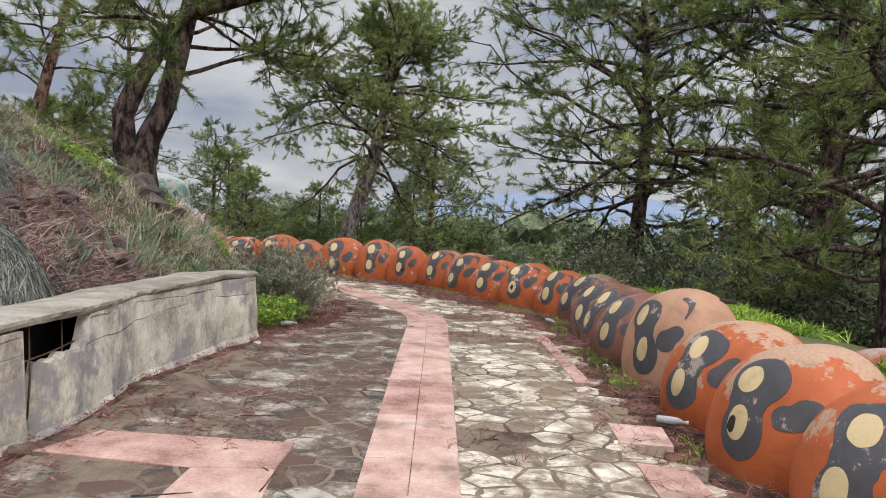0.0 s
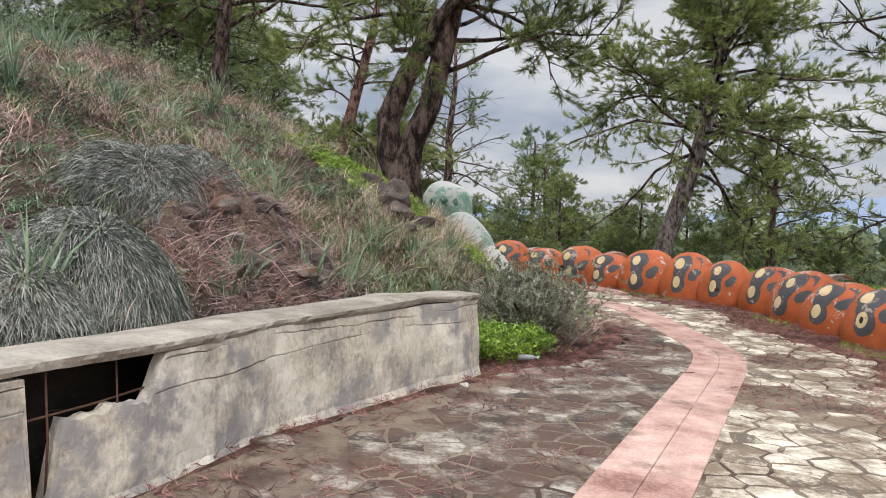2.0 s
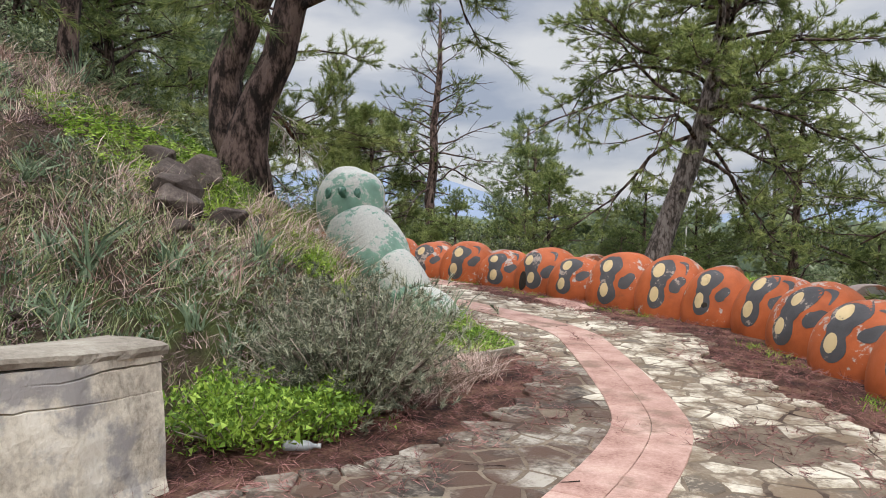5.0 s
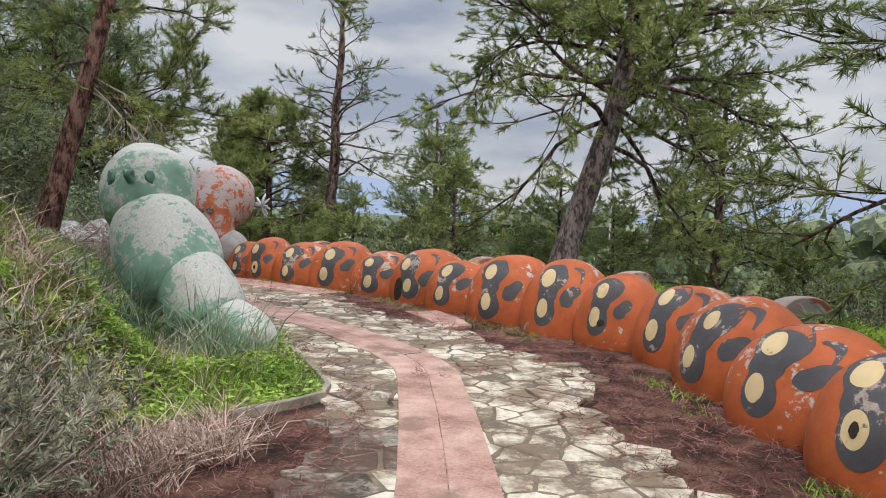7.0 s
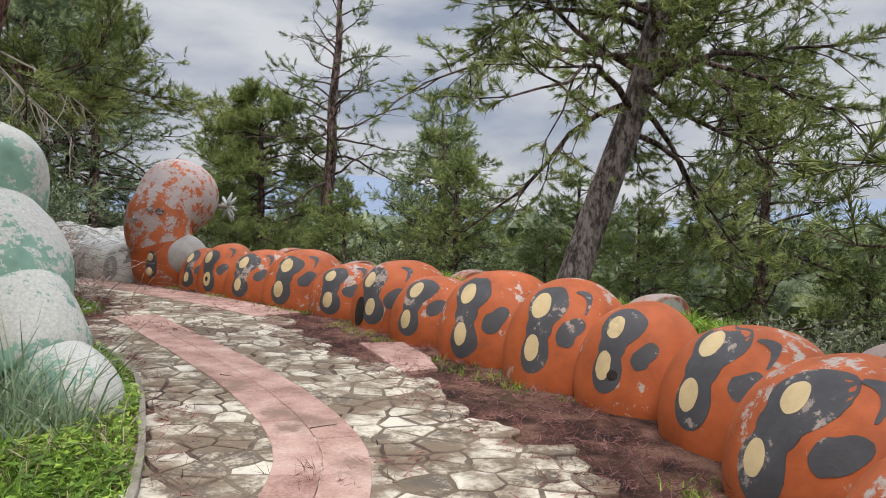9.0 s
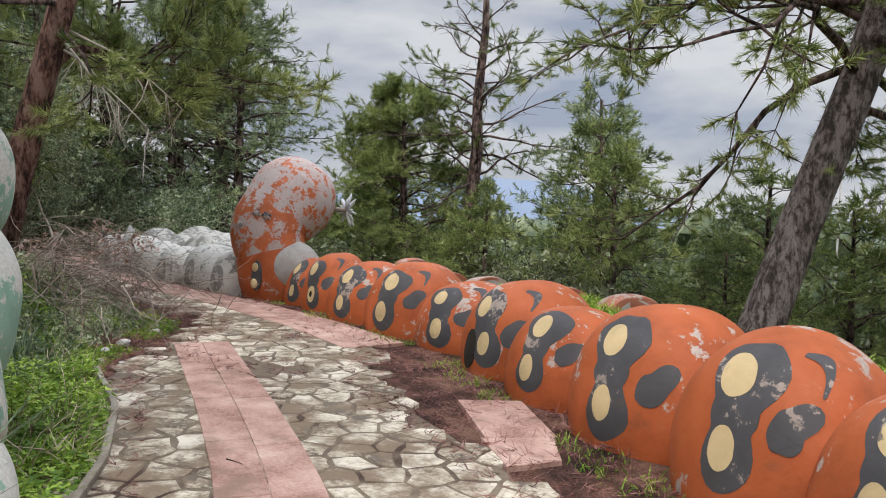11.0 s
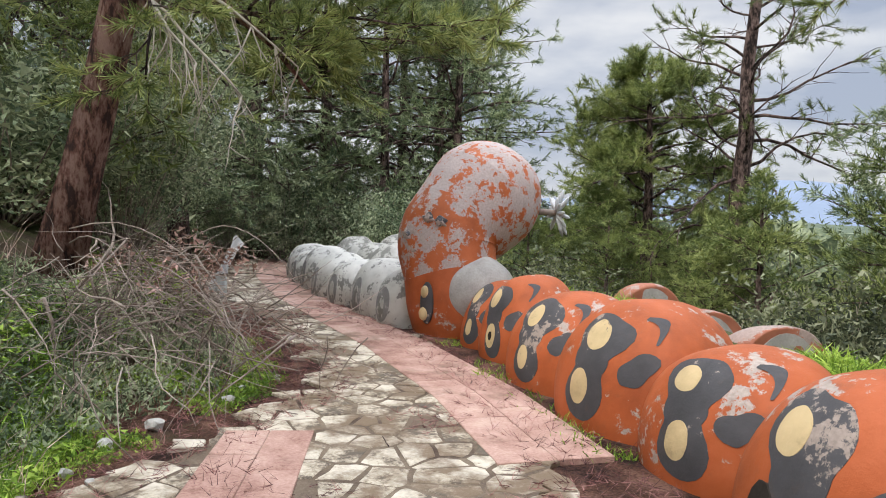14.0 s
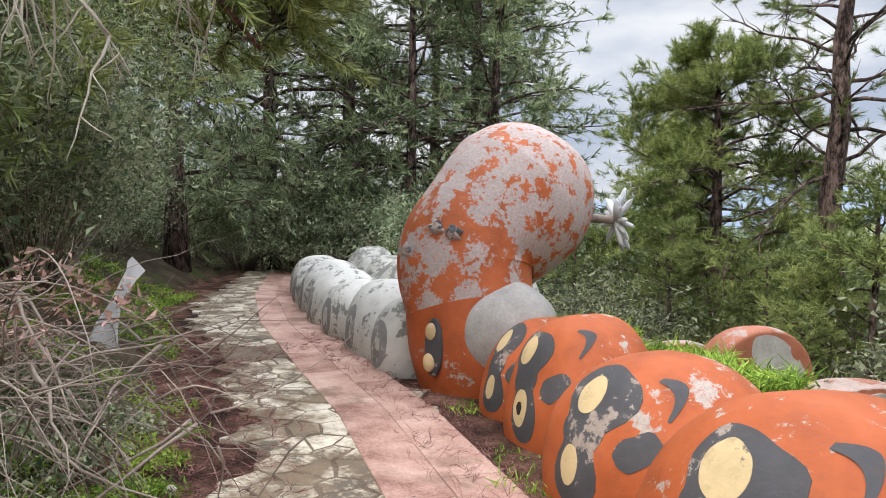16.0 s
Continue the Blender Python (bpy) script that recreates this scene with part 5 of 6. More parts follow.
def blades(spots, n, length, width, spread, gen, upright=0.9):
    """Grass tufts: n blades from each spot, bent once."""
    p = np.repeat(np.asarray(spots, float), n, axis=0)
    k = len(p)
    p[:, :2] += gen.normal(size=(k, 2)) * spread
    d = gen.normal(size=(k, 3)) * 0.45
    d[:, 2] = upright
    d /= np.linalg.norm(d, axis=1)[:, None]
    l = length * (0.5 + gen.random((k, 1))) * np.repeat(0.5 + 1.1 * gen.random((len(spots), 1)) ** 1.5, n, axis=0)
    side = np.cross(d, gen.normal(size=(k, 3)))
    side = side / np.linalg.norm(side, axis=1)[:, None] * width / 2
    mid = p + d * l * 0.55
    d2 = d.copy()
    d2[:, 2] -= 0.25
    d2[:, :2] *= 1.6
    tip = mid + d2 * l * 0.5
    t = np.stack([p - side, p + side, mid + side * 0.8, p - side, mid + side * 0.8, mid - side * 0.8, mid - side * 0.8, mid + side * 0.8, tip], 1)
    return t.reshape(-1, 3)


def scatter(n, box, test, rng):
    out = []
    while len(out) < n:
        x, y = rng.uniform(box[0], box[1]), rng.uniform(box[2], box[3])
        if test(x, y):
            out.append((x, y, land(x, y) - 0.02))
    return out


KERB = [(-3.3, 11.9), (-2.5, 13.05), (-2.2, 13.85), (-2.35, 14.2), (-3.0, 14.85), (-3.85, 15.62), (-4.5, 16.15), (-5.5, 16.75), (-6.85, 17.28)]
gen, rng = np.random.default_rng(5), random.Random(5)
bank_box = (-13, -2.6, 1, 17)
toe = lambda x, y: line_side(x, y, TOE)
patch = lambda x, y, s, k: noise.noise((x * s, y * s, k))
SCAR = (-3.85, 7.55)
plot = lambda x, y: y > 10.6 and line_side(x, y, KERB) > -0.2 and toe(x, y) < 2.7
bare = lambda x, y: plot(x, y) and patch(x, y, 1.3, 9) < 0.6 or (x - SCAR[0]) ** 2 / 0.55 + (y - SCAR[1]) ** 2 / 1.3 < 1


def grass(name, label, n, per, length, width, spread, material, test, box=bank_box, upright=0.9):
    tagged(new(name, mesh_tris(name, blades(scatter(n, box, test, rng), per, length, width, spread, gen, upright), M[material])), label, "grass", kind="stuff")


grass("dry_grass", "dry straw-coloured grass on the bank", 2700, 13, 0.18, 0.008, 0.05, "dry_grass", lambda x, y: toe(x, y) > (0.5 if y < 9.2 else 0.05) and not bare(x, y) and patch(x, y, 0.8, 2) > -0.12)
grass("green_grass", "green grass growing through the dry grass of the bank", 2600, 12, 0.15, 0.009, 0.05, "green_grass", lambda x, y: toe(x, y) > (0.4 if y < 9.2 else 0.0) and not bare(x, y) and patch(x, y, 0.9, 6) > -0.02)
grass("bank_stubble", "short brown stubble and litter covering the bank", 9000, 8, 0.1, 0.008, 0.06, "straw", lambda x, y: toe(x, y) > 0.2 and not plot(x, y), (-9.5, -2.6, 2.5, 15.5), upright=0.35)
grass("bank_herbs", "low green herbs covering the bank", 7000, 8, 0.08, 0.014, 0.06, "strap", lambda x, y: toe(x, y) > 0.2 and not bare(x, y) and patch(x, y, 1.4, 19) > -0.1, (-9.5, -2.6, 2.5, 15.5), upright=0.5)
grass("dead_stalks", "dark dead stalks and twigs among the grass", 1100, 8, 0.28, 0.008, 0.08, "brown_leaf", lambda x, y: toe(x, y) > 0.4 and not plot(x, y) and patch(x, y, 0.9, 14) > 0.05, upright=0.5)
grass("asphodel", "tall green strap-leaved clumps on the bank", 150, 26, 0.42, 0.022, 0.035, "strap", lambda x, y: toe(x, y) > (0.5 if y < 9.2 else 0.1) and (patch(x, y, 0.6, 8) > 0 or y > 9.2) and (not plot(x, y) or patch(x, y, 1.5, 4) > 0.3), upright=1.2)
def drape(centre, rx, ry, height, n, seed):
    """Long thin blades that rise from the crown of a tussock and hang down all round it."""
    g2 = np.random.default_rng(seed)
    az = g2.uniform(0, 2 * math.pi, n)
    r0 = np.sqrt(g2.random(n)) * 0.75
    reach = r0 + g2.uniform(0.25, 0.6, n)
    bent = az + g2.normal(size=n) * 0.35
    lift = g2.uniform(0.0, 0.2, n) ** 1.3
    rows = []
    for k in range(5):
        q = k / 4
        r = r0 + (reach - r0) * q
        a2 = az + (bent - az) * q
        x, y = centre[0] + rx * r * np.cos(a2), centre[1] + ry * r * np.sin(a2)
        ground_z = np.array([land(float(u), float(v)) for u, v in zip(x, y)])
        z = ground_z + height * np.maximum(0.0, 1 - r ** 2 * 0.8) + lift * math.sin(math.pi * min(1.0, 0.25 + q * 0.75)) + 0.03 * g2.random(n)
        rows.append(np.stack([x, y, z], 1))
    tris = []
    for k in range(4):
        along_b = rows[k + 1] - rows[k]
        wide = np.cross(along_b, g2.normal(size=(n, 3)))
        wide = wide / (np.linalg.norm(wide, axis=1)[:, None] + 1e-9) * (0.0036 * (1 - 0.2 * k))
        a, b, c, e = rows[k] - wide, rows[k] + wide, rows[k + 1] + wide * 0.8, rows[k + 1] - wide * 0.8
        tris.append(np.stack([a, b, c, a, c, e], 1))
    return np.concatenate([t.reshape(-1, 6, 3) for t in tris], 0).reshape(-1, 3)


for k, (c2, rx, ry, hgt, n) in enumerate((((-3.6, 5.82), 0.48, 0.52, 0.3, 4600), ((-4.5, 7.0), 0.42, 0.7, 0.2, 3600), ((-4.65, 7.85), 0.36, 0.55, 0.16, 2200), ((-3.35, 5.1), 0.35, 0.4, 0.2, 1500))):
    tagged(new("grass_tussock", mesh_tris("grass_tussock", drape(c2, rx, ry, hgt, n, 90 + k), M["blue_grass"])), "blue-grey hair-like grass tussock drooping over the bank", "grass", kind="stuff")
grass("scar_roots", "dry roots hanging over the bare scar", 150, 12, 0.34, 0.006, 0.05, "brown_leaf", lambda x, y: y < 9.5 and bare(x, y) and patch(x, y, 2.0, 3) > 0, upright=0.35)
scar_v, sn, sm = [], 70, 44
for j in range(sm + 1):
    for i in range(sn + 1):
        u, v = i / sn * 2 - 1, j / sm * 2 - 1
        x, y = SCAR[0] + v * 0.72, SCAR[1] + u * 1.12
        edge = max(0.0, 1 - u ** 4) * max(0.0, 1 - v ** 4)
        z = land(x, y) - 0.1 + edge * (0.2 + 0.26 * noise.noise((x * 2.6, y * 2.6, 2)) + 0.17 * noise.noise((x * 6, y * 6, 3)) + 0.08 * noise.noise((x * 15, y * 15, 4)))
        scar_v.append((x, y, z))
scar_f = [(j * (sn + 1) + i, j * (sn + 1) + i + 1, (j + 1) * (sn + 1) + i + 1, (j + 1) * (sn + 1) + i) for j in range(sm) for i in range(sn)]
straw_at = np.array([v for v in scar_v]) + gen.normal(size=(len(scar_v), 3)) * 0.02
straw_dir = gen.normal(size=straw_at.shape) * np.array((0.8, 0.8, 0.3)) + np.array((0.5, 0, -0.35))
straw_dir /= np.linalg.norm(straw_dir, axis=1)[:, None]
tagged(new("scar_straw", mesh_tris("scar_straw", needle_tris(straw_at + np.array((0, 0, 0.02)), straw_dir, 2, 0.2, 0.007, 0.35, 0.08, gen), M["straw"])), "matted dry straw and roots over the scar", "straw", kind="stuff")
tagged(new("bank_scar", mesh_from("bank_scar", scar_v, scar_f, M["scar"], False)), "crumbling bare earth scar in the bank", "earth", kind="structure")
grass("kerb_grass", "fresh grass inside the kerb", 2200, 9, 0.1, 0.01, 0.06, "weeds", lambda x, y: line_side(x, y, KERB) > 0.08 and toe(x, y) < 1.8 and patch(x, y, 1.1, 3) > -0.2, (-9.5, -2.2, 11.0, 18.6))
wp = np.array(scatter(17000, (-9.5, -2.2, 10.4, 18.6), lambda x, y: line_side(x, y, KERB) > 0.03 and toe(x, y) < 3.0 and patch(x, y, 1.2, 13) > -0.22, rng))
wp[:, 2] += 0.03 + 0.12 * gen.random(len(wp)) * np.array([0.4 + max(0.0, patch(x, y, 1.0, 17)) * 2 for x, y, _ in wp])
lw = np.repeat(wp, 4, axis=0) + gen.normal(size=(4 * len(wp), 3)) * 0.02
la, lb = gen.normal(size=lw.shape) * np.array((0.028, 0.028, 0.012)), gen.normal(size=lw.shape) * np.array((0.028, 0.028, 0.012))
tagged(new("broad_weeds", mesh_tris("broad_weeds", np.stack([lw, lw + la, lw + lb], 1).reshape(-1, 3), M["weeds"])), "bright green broad-leaved weeds carpeting the plot inside the kerb", "weeds", kind="stuff")
grass("kerb_dry_grass", "dry grass tufts inside the kerb", 170, 12, 0.3, 0.006, 0.06, "dry_grass", lambda x, y: line_side(x, y, KERB) > 0.1 and toe(x, y) < 2.3, (-10.5, -2.2, 12.6, 19.2))
grass("tuft_grass", "pale dry grass tufts where the kerb ends", 190, 22, 0.24, 0.007, 0.06, "dry_grass", lambda x, y: line_side(x, y, LEFT) > 0.3 and patch(x, y, 1.6, 31) > -0.05, (-4.2, -1.9, 11.2, 12.9), upright=0.6)
grass("statue_grass", "green strap-leaved tufts round the foot of the pale green sculpture", 60, 22, 0.42, 0.014, 0.08, "strap", lambda x, y: line_side(x, y, KERB) > 0.15 and 0.45 < math.hypot((x + 5.0) / 1.5, (y - 14.75) / 0.5) < 1, (-6.6, -3.4, 14.0, 15.4), upright=1.0)
behind_wall = lambda x, y: toe(x, y) > -0.1 and math.hypot(x + 2.3, y - 10.85) > 0.75 and x < wall_x(min(y, 8.9)) - 0.25
grass("shoulder_grass", "short green grass on the shoulder of the bank behind the shrub", 480, 10, 0.16, 0.009, 0.07, "green_grass", behind_wall, (-5.0, -2.4, 8.4, 12.2))
grass("shoulder_straw", "short straw on the shoulder of the bank behind the shrub", 240, 11, 0.15, 0.008, 0.07, "dry_grass", behind_wall, (-5.0, -2.4, 8.4, 12.2))
grass("strip_moss", "bright green moss and weeds between the rows of segments", 3000, 10, 0.1, 0.013, 0.05, "weeds", lambda x, y: 0.5 < -line_side(x, y, BODY) < 1.25 and patch(x, y, 0.7, 5) > (0.06 if y > 9.5 else 0.3), (-10, 4.5, 3, 23), upright=0.6)
grass("foot_weeds", "green weeds along the foot of the segments", 260, 9, 0.06, 0.01, 0.05, "weeds", lambda x, y: min(math.hypot(x - q[0], y - q[1]) for q in FACES) < 0.75 and 0.05 < line_side(x, y, FACES) < 0.32 and patch(x, y, 0.8, 4) > 0.0, (-16, 3, 3, 23))
grass("verge_grass", "rough grass on the slope below the sculpture", 1600, 12, 0.4, 0.01, 0.1, "dry_grass", lambda x, y: 1.8 < -line_side(x, y, BODY) < 9, (-16, 12, 4, 32))

# fallen needles
flit = scatter(9000, (-14, 2.4, 1.5, 22.5), lambda x, y: toe(x, y) < 0.15 and (y < 12.5 or line_side(x, y, KERB) < -0.05) and line_side(x, y, BODY) > 0.3 and (not inside_path(x, y, -0.25) or patch(x, y, 0.9, 12) > (0.05 if x < -0.9 and y < 10 else 0.34)), rng)
fp = np.array(flit)
fp[:, 2] += 0.035
fd = gen.normal(size=(len(fp), 3))
fd[:, 2] *= 0.12
fd /= np.linalg.norm(fd, axis=1)[:, None]
tagged(new("fallen_needles", mesh_tris("fallen_needles", needle_tris(fp, fd, 7, 0.1, 0.004, 0.5, 0.06, gen) * np.array((1, 1, 1)), M["needles"])), "red-brown pine needles fallen on the ground", "needles", kind="stuff")

# woods filling the valley
wgen = np.random.default_rng(21)
ang, dist = np.radians(wgen.uniform(-55, 95, 900)), 30 + 150 * wgen.random(900) ** 1.3
wx, wy2 = -np.sin(ang) * dist, 8 + np.cos(ang) * dist
keep = [i for i in range(900) if line_side(wx[i], wy2[i], BODY) < -24]
wc = [(wx[i], wy2[i], land(wx[i], wy2[i]) + dz) for i in keep for dz in (1.6, 4.2, 6.6)]
wr = [r * (0.8 + 0.4 * ((i * 37) % 10) / 10) for i in keep for r in (2.7, 2.5, 1.6)]
g = (1 + 5 ** 0.5) / 2
ico_v = np.array([(-1, g, 0), (1, g, 0), (-1, -g, 0), (1, -g, 0), (0, -1, g), (0, 1, g), (0, -1, -g), (0, 1, -g), (g, 0, -1), (g, 0, 1), (-g, 0, -1), (-g, 0, 1)]) / (1 + g * g) ** 0.5
ico_f = [(a, b, c) for a, b, c in itertools.combinations(range(12), 3) if max(np.linalg.norm(ico_v[a] - ico_v[b]), np.linalg.norm(ico_v[b] - ico_v[c]), np.linalg.norm(ico_v[a] - ico_v[c])) < 1.06]
hearts = np.concatenate([np.array(c) + (ico_v * (1 + 0.18 * wgen.normal(size=(12, 1))) * r * 0.74)[np.array(ico_f)].reshape(-1, 3) for c, r in zip(wc, wr)])
tagged(new("far_woods", mesh_tris("far_woods", np.concatenate([hearts, leaf_mass(wgen, wc, wr, 170000, 0.16, 1.0)]), M["woods"])), "distant green woods filling the valley", "woods", kind="stuff")


def rock(label, at, size, seed, material="rock", squash=0.7):
    rr = random.Random(seed)
    bm = bmesh.new()
    for _ in range(16):
        v = Vector((rr.gauss(0, 1), rr.gauss(0, 1), rr.gauss(0, 1))).normalized() * rr.uniform(0.75, 1)
        bm.verts.new((v.x * size, v.y * size * rr.uniform(0.7, 1), v.z * size * squash))
    hull = bmesh.ops.convex_hull(bm, input=bm.verts)
    bmesh.ops.delete(bm, geom=[g for g in hull["geom_interior"] if isinstance(g, bmesh.types.BMVert)], context="VERTS")
    bmesh.ops.bevel(bm, geom=bm.edges[:], offset=size * 0.025, segments=1, affect="EDGES")
    me = bpy.data.meshes.new("rock")
    bm.to_mesh(me)
    bm.free()
    me.materials.append(M[material])
    ob = new("rock", me)
    ob.matrix_world = pose(at[0], at[1], land(at[0], at[1]) + size * squash * 0.3, rr.uniform(-20, 20), rr.uniform(-20, 20), rr.uniform(0, 360))
    return tagged(ob, label, "rock")


for k, (x, y, s) in enumerate(((-3.55, 8.2, 0.2), (-3.75, 8.0, 0.16), (-3.6, 7.75, 0.14), (-4.15, 8.1, 0.17), (-4.1, 10.75, 0.3), (-4.4, 11.0, 0.36), (-4.0, 11.2, 0.27), (-4.6, 11.4, 0.34), (-4.25, 10.85, 0.33), (-4.75, 11.15, 0.3), (-3.85, 10.6, 0.15), (-4.0, 11.6, 0.15), (-3.3, 7.2, 0.09), (-3.35, 8.9, 0.08), (-3.7, 9.4, 0.1))):
    rock("brown angular rock breaking out of the bank", (x, y), s, 200 + k)
scar_rng = random.Random(151)
for k in range(44):
    x, y = SCAR[0] + scar_rng.uniform(-0.3, 0.62), SCAR[1] + scar_rng.uniform(-0.7, 0.85)
    size = scar_rng.choice((0.07, 0.09, 0.12, 0.15, 0.18, 0.22))
    stone = rock("angular grey-brown stone in the crumbling scar", (x, y), size, 150 + k, "scar_rock" if k % 3 else "rock", 0.6)
    stone.location.z = land(x, y) + 0.1 + 0.26 * noise.noise((x * 2.6, y * 2.6, 2)) - size * 0.05
for k, (x, y, s) in enumerate(((-3.05, 4.2, 0.16), (-3.2, 4.0, 0.14), (-3.1, 3.7, 0.12))):
    rock("pale lump of rubble beside the planter wall", (x, y), s, 230 + k, "rubble")
for k, (x, y, s) in enumerate(((-7.6, 17.75, 0.07), (-7.9, 18.1, 0.09), (-7.2, 17.5, 0.05), (-8.3, 18.7, 0.08), (-8.6, 18.9, 0.06), (-1.95, 8.2, 0.06), (1.85, 7.9, 0.045), (1.75, 8.3, 0.04), (-8.9, 19.3, 0.05), (-7.0, 17.6, 0.04))):
    rock("small pale stone lying beside the walk", (x, y), s, 250 + k, "rubble")

tw = []
trng = random.Random(66)
for x, y, z in scatter(40, (-12, 2.2, 2.5, 21.5), lambda x, y: line_side(x, y, LEFT) < 0.5 and line_side(x, y, BODY) > 0.45 and (y < 12.5 or line_side(x, y, KERB) < -0.1) and toe(x, y) < 0, trng):
    a = trng.uniform(0, 6.28)
    line = bend((x, y, path_level(y) + 0.024), (math.cos(a), math.sin(a), 0.0), trng.uniform(0.06, 0.3), trng, 0.0, 0.12, 3)
    tw.append(tube([(p.x, p.y, path_level(p.y) + 0.024) for p in line], [0.004, 0.0035, 0.003, 0.002], 4))
tagged(new("fallen_twigs", mesh_from("fallen_twigs", *join(tw), M["bark"])), "small dark twigs fallen on the walk", "twigs", kind="stuff")

# brush pile of dead branches
pile = thing("brush_pile", "heap of bleached dead branches beside the walk", "branches", pose(*root(-9.15, 18.2, 0.0)))
rng = random.Random(12)
twigs = []
for k in range(820):
    p = Vector((rng.gauss(0, 0.62), rng.gauss(0, 0.6), 0))
    p.z = rng.uniform(0.0, 0.85) * math.exp(-(p.x ** 2 + p.y ** 2) * 0.7)
    d = Vector((rng.uniform(-1, 1), rng.uniform(-1, 1), rng.uniform(-0.9, 0.4)))
    big = k < 40
    line = bend(p, d, rng.uniform(0.9, 1.7) if big else rng.uniform(0.35, 1.1), rng, 0.05, 0.3, 6)
    r = rng.uniform(0.008, 0.016) if big else rng.choice((0.0025, 0.003, 0.004, 0.006))
    piece = tube(line, [r * (1 - 0.13 * q) for q in range(7)], 5)
    if big:
        child("branch", mesh_from("branch", *piece, M["dead_wood"]), pile)
    else:
        twigs.append(piece)
for k in range(9):
    line = bend((rng.uniform(-0.5, 0.4), rng.uniform(-0.6, 0.6), rng.uniform(0.5, 0.9)), (rng.uniform(0.5, 1), rng.uniform(0.0, 0.6), 0.25), rng.uniform(1.4, 2.1), rng, 0.14, 0.08, 8)
    child("branch", mesh_from("branch", *tube(line, [0.006 * (1 - 0.1 * q) for q in range(9)], 5), M["dead_wood"]), pile)
tagged(child("twigs", mesh_from("twigs", *join(twigs), M["dead_wood"]), pile, "tangle of thin dry twigs"), kind="stuff")
pg = np.random.default_rng(8)
child("withered_leaves", mesh_tris("withered_leaves", leaf_mass(pg, [(-0.5, 0.5, 0.6), (-0.2, 0.8, 0.5), (-0.7, 0.0, 0.5), (0.2, 0.3, 0.4)], [0.35, 0.3, 0.3, 0.3], 700, 0.025), M["brown_leaf"]), pile, "withered brown leaves on the dead branches")

bag = thing("plastic_bag", "torn white plastic bag caught on a dead branch", "plastic bag", pose(-9.85, 19.15, 0.62, 0, 0, 80))
bv, bf = [], []
for j in range(9):
    for i in range(5):
        s = j / 8
        w = 0.014 + 0.034 * max(0, 1 - s * 2.2) ** 0.8 + (0.012 if s > 0.9 else 0)
        bv.append((0.2 * s ** 1.4 - 0.1 + (i - 2) * w, 0.04 * math.sin(i * 2.1 + j * 1.3) * (1.2 - s), 0.5 * s - 0.07 * ((i * 3 + j) % 2) * max(0, 0.5 - s) - 0.03 * abs(i - 1)))
bf = [(j * 5 + i, j * 5 + i + 1, j * 5 + i + 6, j * 5 + i + 5) for j in range(8) for i in range(4)]
child("torn_strip", mesh_from("torn_strip", bv, bf, M["plastic"]), bag)

# leafy weeds at the foot of the pile and bank
ivy = np.random.default_rng(14)
irng = random.Random(15)
spots_ivy = scatter(420, (-10.2, -6.5, 15.8, 19.6), lambda x, y: 0.0 < toe(x, y) < 1.7 and (x < -7 or line_side(x, y, KERB) > 0.05), irng)
tagged(new("leafy_weeds", mesh_tris("leafy_weeds", leaf_mass(ivy, spots_ivy, [0.2] * len(spots_ivy), 42000, 0.02, 0.7), M["ivy"])), "dark green leafy weeds below the brush pile", "weeds", kind="stuff")

bgen = np.random.default_rng(41)
bspots = scatter(230, (-11, -3, 2, 16), lambda x, y: toe(x, y) > 0.5 and not bare(x, y) and patch(x, y, 0.6, 21) > 0, irng)
tagged(new("bank_scrub", mesh_tris("bank_scrub", leaf_mass(bgen, bspots, [float(r) for r in 0.1 + 0.16 * bgen.random(len(bspots))], 42000, 0.016, 0.8), M["scrub"])), "low green-brown scrub scattered over the bank", "scrub", kind="stuff")
wspots = scatter(300, (-10.5, -6.4, 16.6, 19.9), lambda x, y: line_side(x, y, LEFT) > 0.35 and toe(x, y) < 0.5 and line_side(x, y, KERB) > -3 and (x < -6.9 or line_side(x, y, KERB) > 0.05) and patch(x, y, 0.9, 23) > -0.2, irng)
tagged(new("walk_weeds", mesh_tris("walk_weeds", leaf_mass(bgen, wspots, [0.11] * len(wspots), 22000, 0.014, 0.6), M["weeds"])), "bright green weeds along the edge of the walk", "weeds", kind="stuff")

espots = scatter(420, (-19, -9.3, 17.8, 22), lambda x, y: 0.45 < line_side(x, y, LEFT) < 2.3 and patch(x, y, 0.8, 27) > -0.15, irng)
tagged(new("edge_weeds", mesh_tris("edge_weeds", leaf_mass(bgen, espots, [0.15] * len(espots), 30000, 0.017, 0.5), M["weeds"])), "bright green weeds beside the walk past the brush pile", "weeds", kind="stuff")
cspots = scatter(230, (-8.5, -2.3, 11.4, 17.4), lambda x, y: line_side(x, y, KERB) > 0.12 and toe(x, y) < 1.2, irng)
tagged(new("clover", mesh_tris("clover", leaf_mass(bgen, cspots, [0.14] * len(cspots), 30000, 0.014, 0.5), M["weeds"])), "bright green clover-like weeds inside the kerb", "weeds", kind="stuff")

# rubbish
def bottle(label, at, yaw, material):
    ob = thing("plastic_bottle", label, "bottle", pose(at[0], at[1], path_level(at[1]) + 0.04, 90, 0, yaw))
    prof = [(0.0, 0.0), (0.03, 0.0), (0.033, 0.02), (0.033, 0.13), (0.03, 0.16), (0.013, 0.19), (0.013, 0.21)]
    v, f = tube([(0, 0, z) for _, z in prof[1:]], [r for r, _ in prof[1:]], 14)
    child("body", mesh_from("body", v, f, M[material]), ob)
    child("cap", mesh_from("cap", *tube([(0, 0, 0.212), (0, 0, 0.232)], [0.016, 0.016], 12), M["plastic"]), ob)


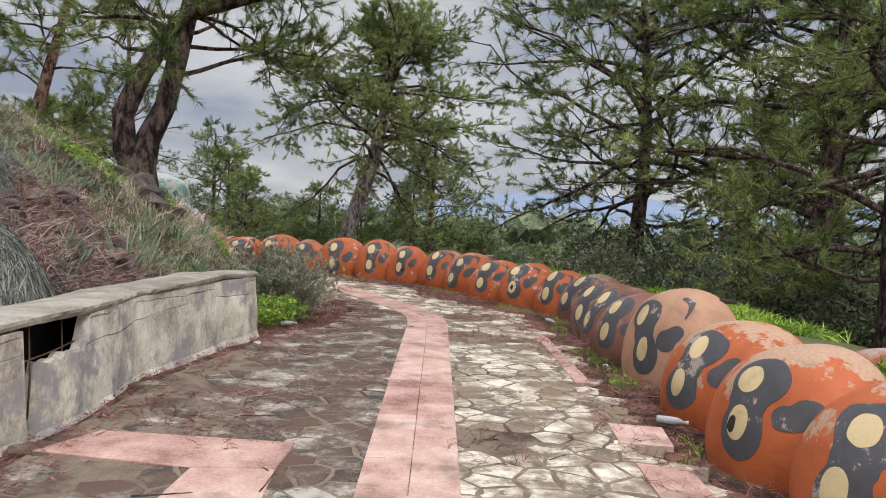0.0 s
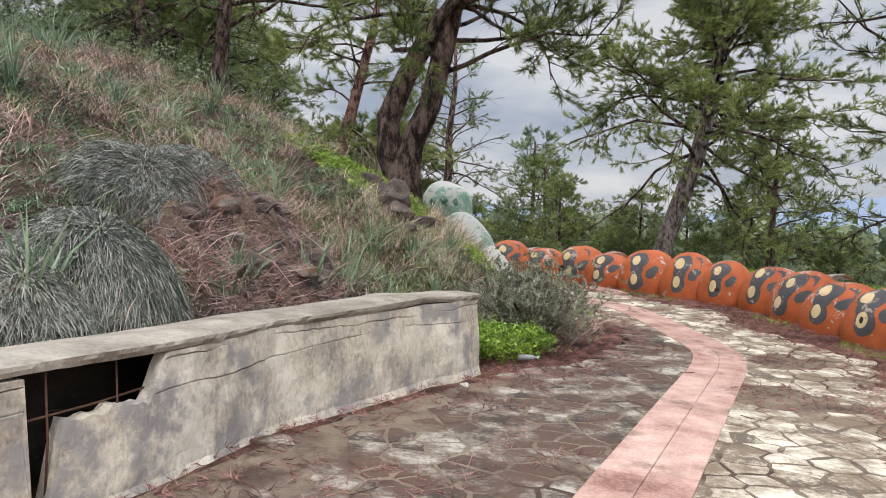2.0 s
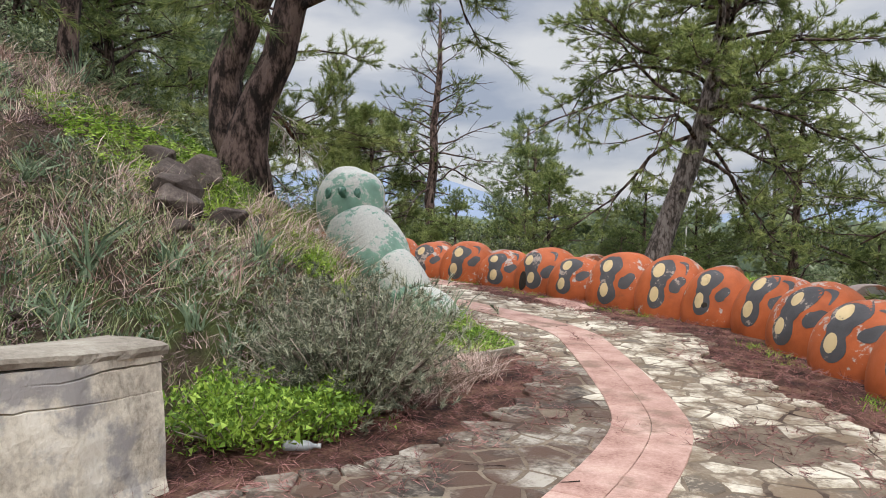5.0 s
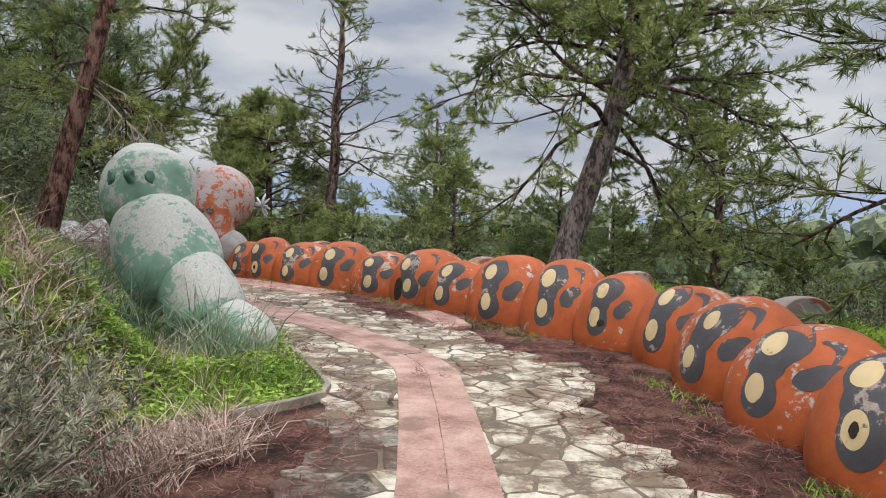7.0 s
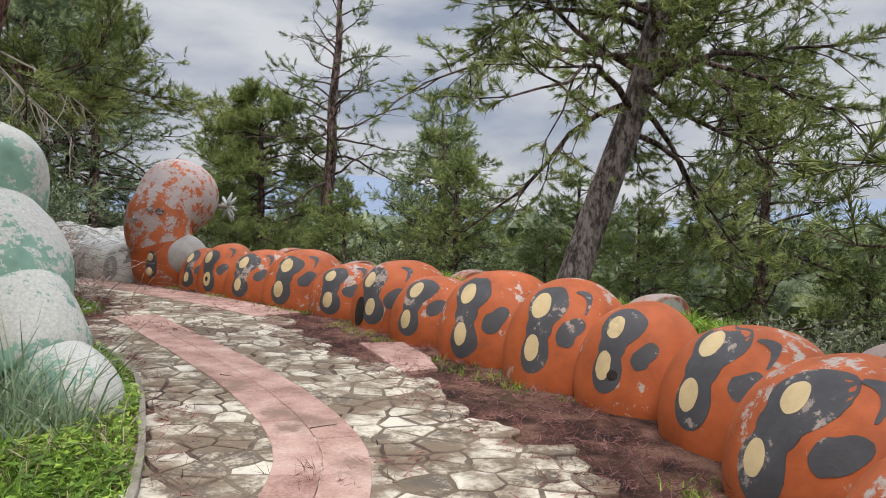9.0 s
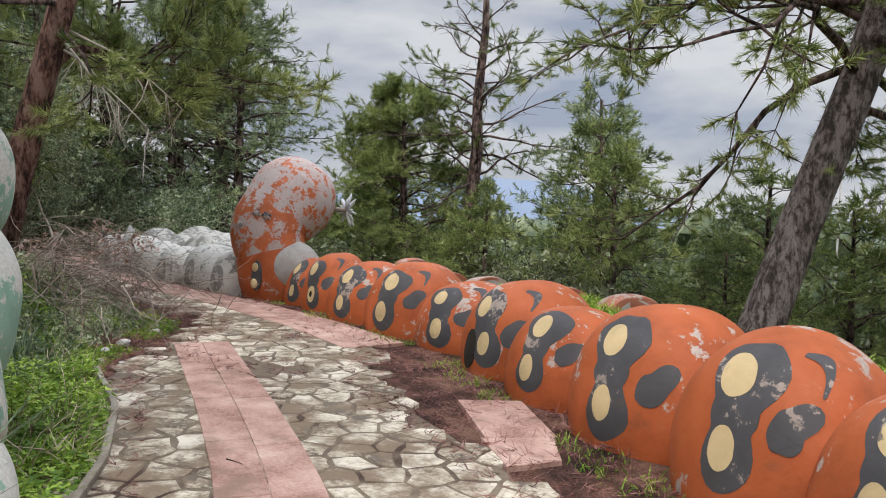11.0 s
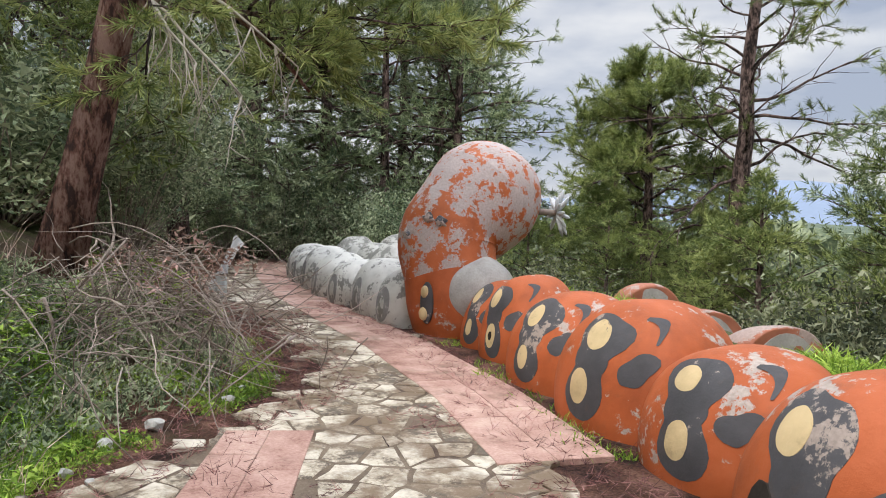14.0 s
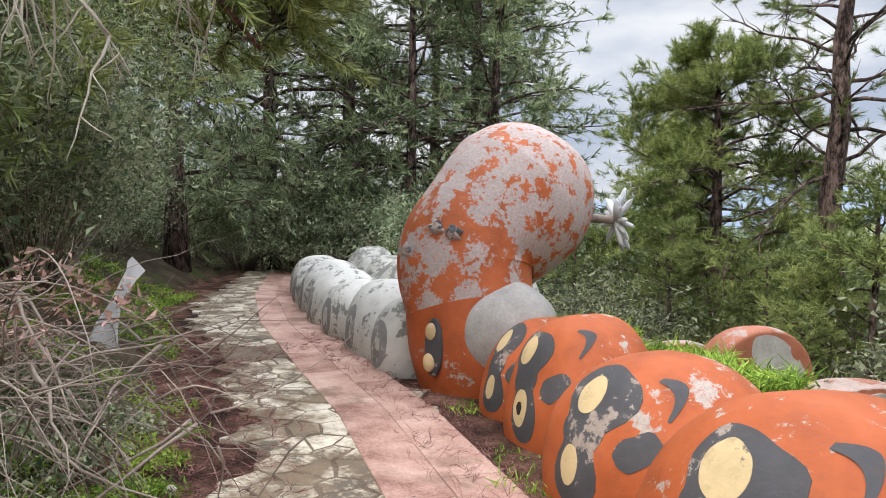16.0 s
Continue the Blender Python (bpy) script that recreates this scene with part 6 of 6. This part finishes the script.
bottle("crushed clear plastic bottle beside the caterpillar", (1.72, 5.6), 70, "dull_plastic")
bottle("crushed clear plastic bottle in the litter", (1.75, 11.6), 20, "dull_plastic")
bottle("clear plastic bottle by the weeds", (-2.02, 9.75), 120, "dull_plastic")

for x, y, hgt in ((-6.2, 44.7, 9.2), (-5.1, 44.9, 8.0), (-2.5, 45.2, 8.2)):
    post = thing("lamp_post", "slim pale lamp post far beyond the trees", "lamp post", pose(x, y, land(x, y)))
    child("pole", mesh_from("pole", *tube([(0, 0, 0), (0, 0, hgt)], [0.045, 0.035], 8), M["bare_patch"]), post)

# ---- kerb of the planted corner ----
kerb = thing("kerb", "low weathered concrete kerb round the planted corner", "kerb", pose(0, 0, 0), kind="structure")
for poly in band_slabs(KERB[1:], 0.05, 0.9, 1, random.Random(3)):
    child("kerb_stone", mesh_from("kerb_stone", *prism(poly, -0.05, 0.055, 0.01), M["cap"], False), kerb)

# ---- stones and slabs of the walk ----
srng = random.Random(31)
rest = {"pale_stones": ([], []), "dark_stones": ([], [])}
count = 0
cells = voronoi_cells(srng)
for poly in cells:
    cx, cy = sum(p[0] for p in poly) / len(poly), sum(p[1] for p in poly) / len(poly)
    if noise.noise((cx * 0.9, cy * 0.9, 12)) > 0.42 or (cx < -1.3 and 3.6 < cy < 9.5 and srng.random() < 0.75 * smooth01(-1.3, -2.0, cx)):
        continue
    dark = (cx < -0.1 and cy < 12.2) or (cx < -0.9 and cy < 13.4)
    solid = prism(poly, -0.03, 0.012 + srng.uniform(-0.004, 0.004), 0.006, (srng.uniform(-0.01, 0.01), srng.uniform(-0.01, 0.01)))
    near = -1.9 < cx < 1.5 and 3.4 < cy < 9.5
    if near and count < 300:
        count += 1
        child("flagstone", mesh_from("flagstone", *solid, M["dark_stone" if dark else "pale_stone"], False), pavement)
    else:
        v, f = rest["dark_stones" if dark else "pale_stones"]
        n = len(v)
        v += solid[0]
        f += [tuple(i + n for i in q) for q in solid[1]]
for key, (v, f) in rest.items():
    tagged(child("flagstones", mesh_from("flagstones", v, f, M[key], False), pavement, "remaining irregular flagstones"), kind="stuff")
for line, width, lanes in ((BAND, 0.57, 2), (BAND_2, 0.74, 2), (EDGE, 0.15, 1)):
    for poly in band_slabs(line, width, 1.1, lanes, srng):
        child("pink_slab", mesh_from("pink_slab", *prism(poly, -0.03, 0.02, 0.004), M["pink"], False), pavement)
for poly in ([(-2.3, 4.3), (-2.1, 4.75), (-0.84, 4.68), (-0.86, 4.2), (-1.32, 4.15)], [(-0.86, 4.19), (-0.8, 3.2), (-1.36, 3.2), (-1.33, 4.14)],
             [(1.3, 5.0), (1.33, 5.5), (1.72, 5.45), (1.66, 4.98)], [(1.28, 3.9), (1.3, 4.6), (1.62, 4.52), (1.6, 3.9)],
             [(-3.94, 18.72), (-3.56, 19.05), (-2.86, 18.4), (-3.2, 18.05)], [(-3.22, 18.03), (-2.88, 18.38), (-2.6, 18.0), (-2.78, 17.68)]):
    child("pink_slab", mesh_from("pink_slab", *prism(poly, -0.03, 0.02, 0.004), M["pink"], False), pavement)
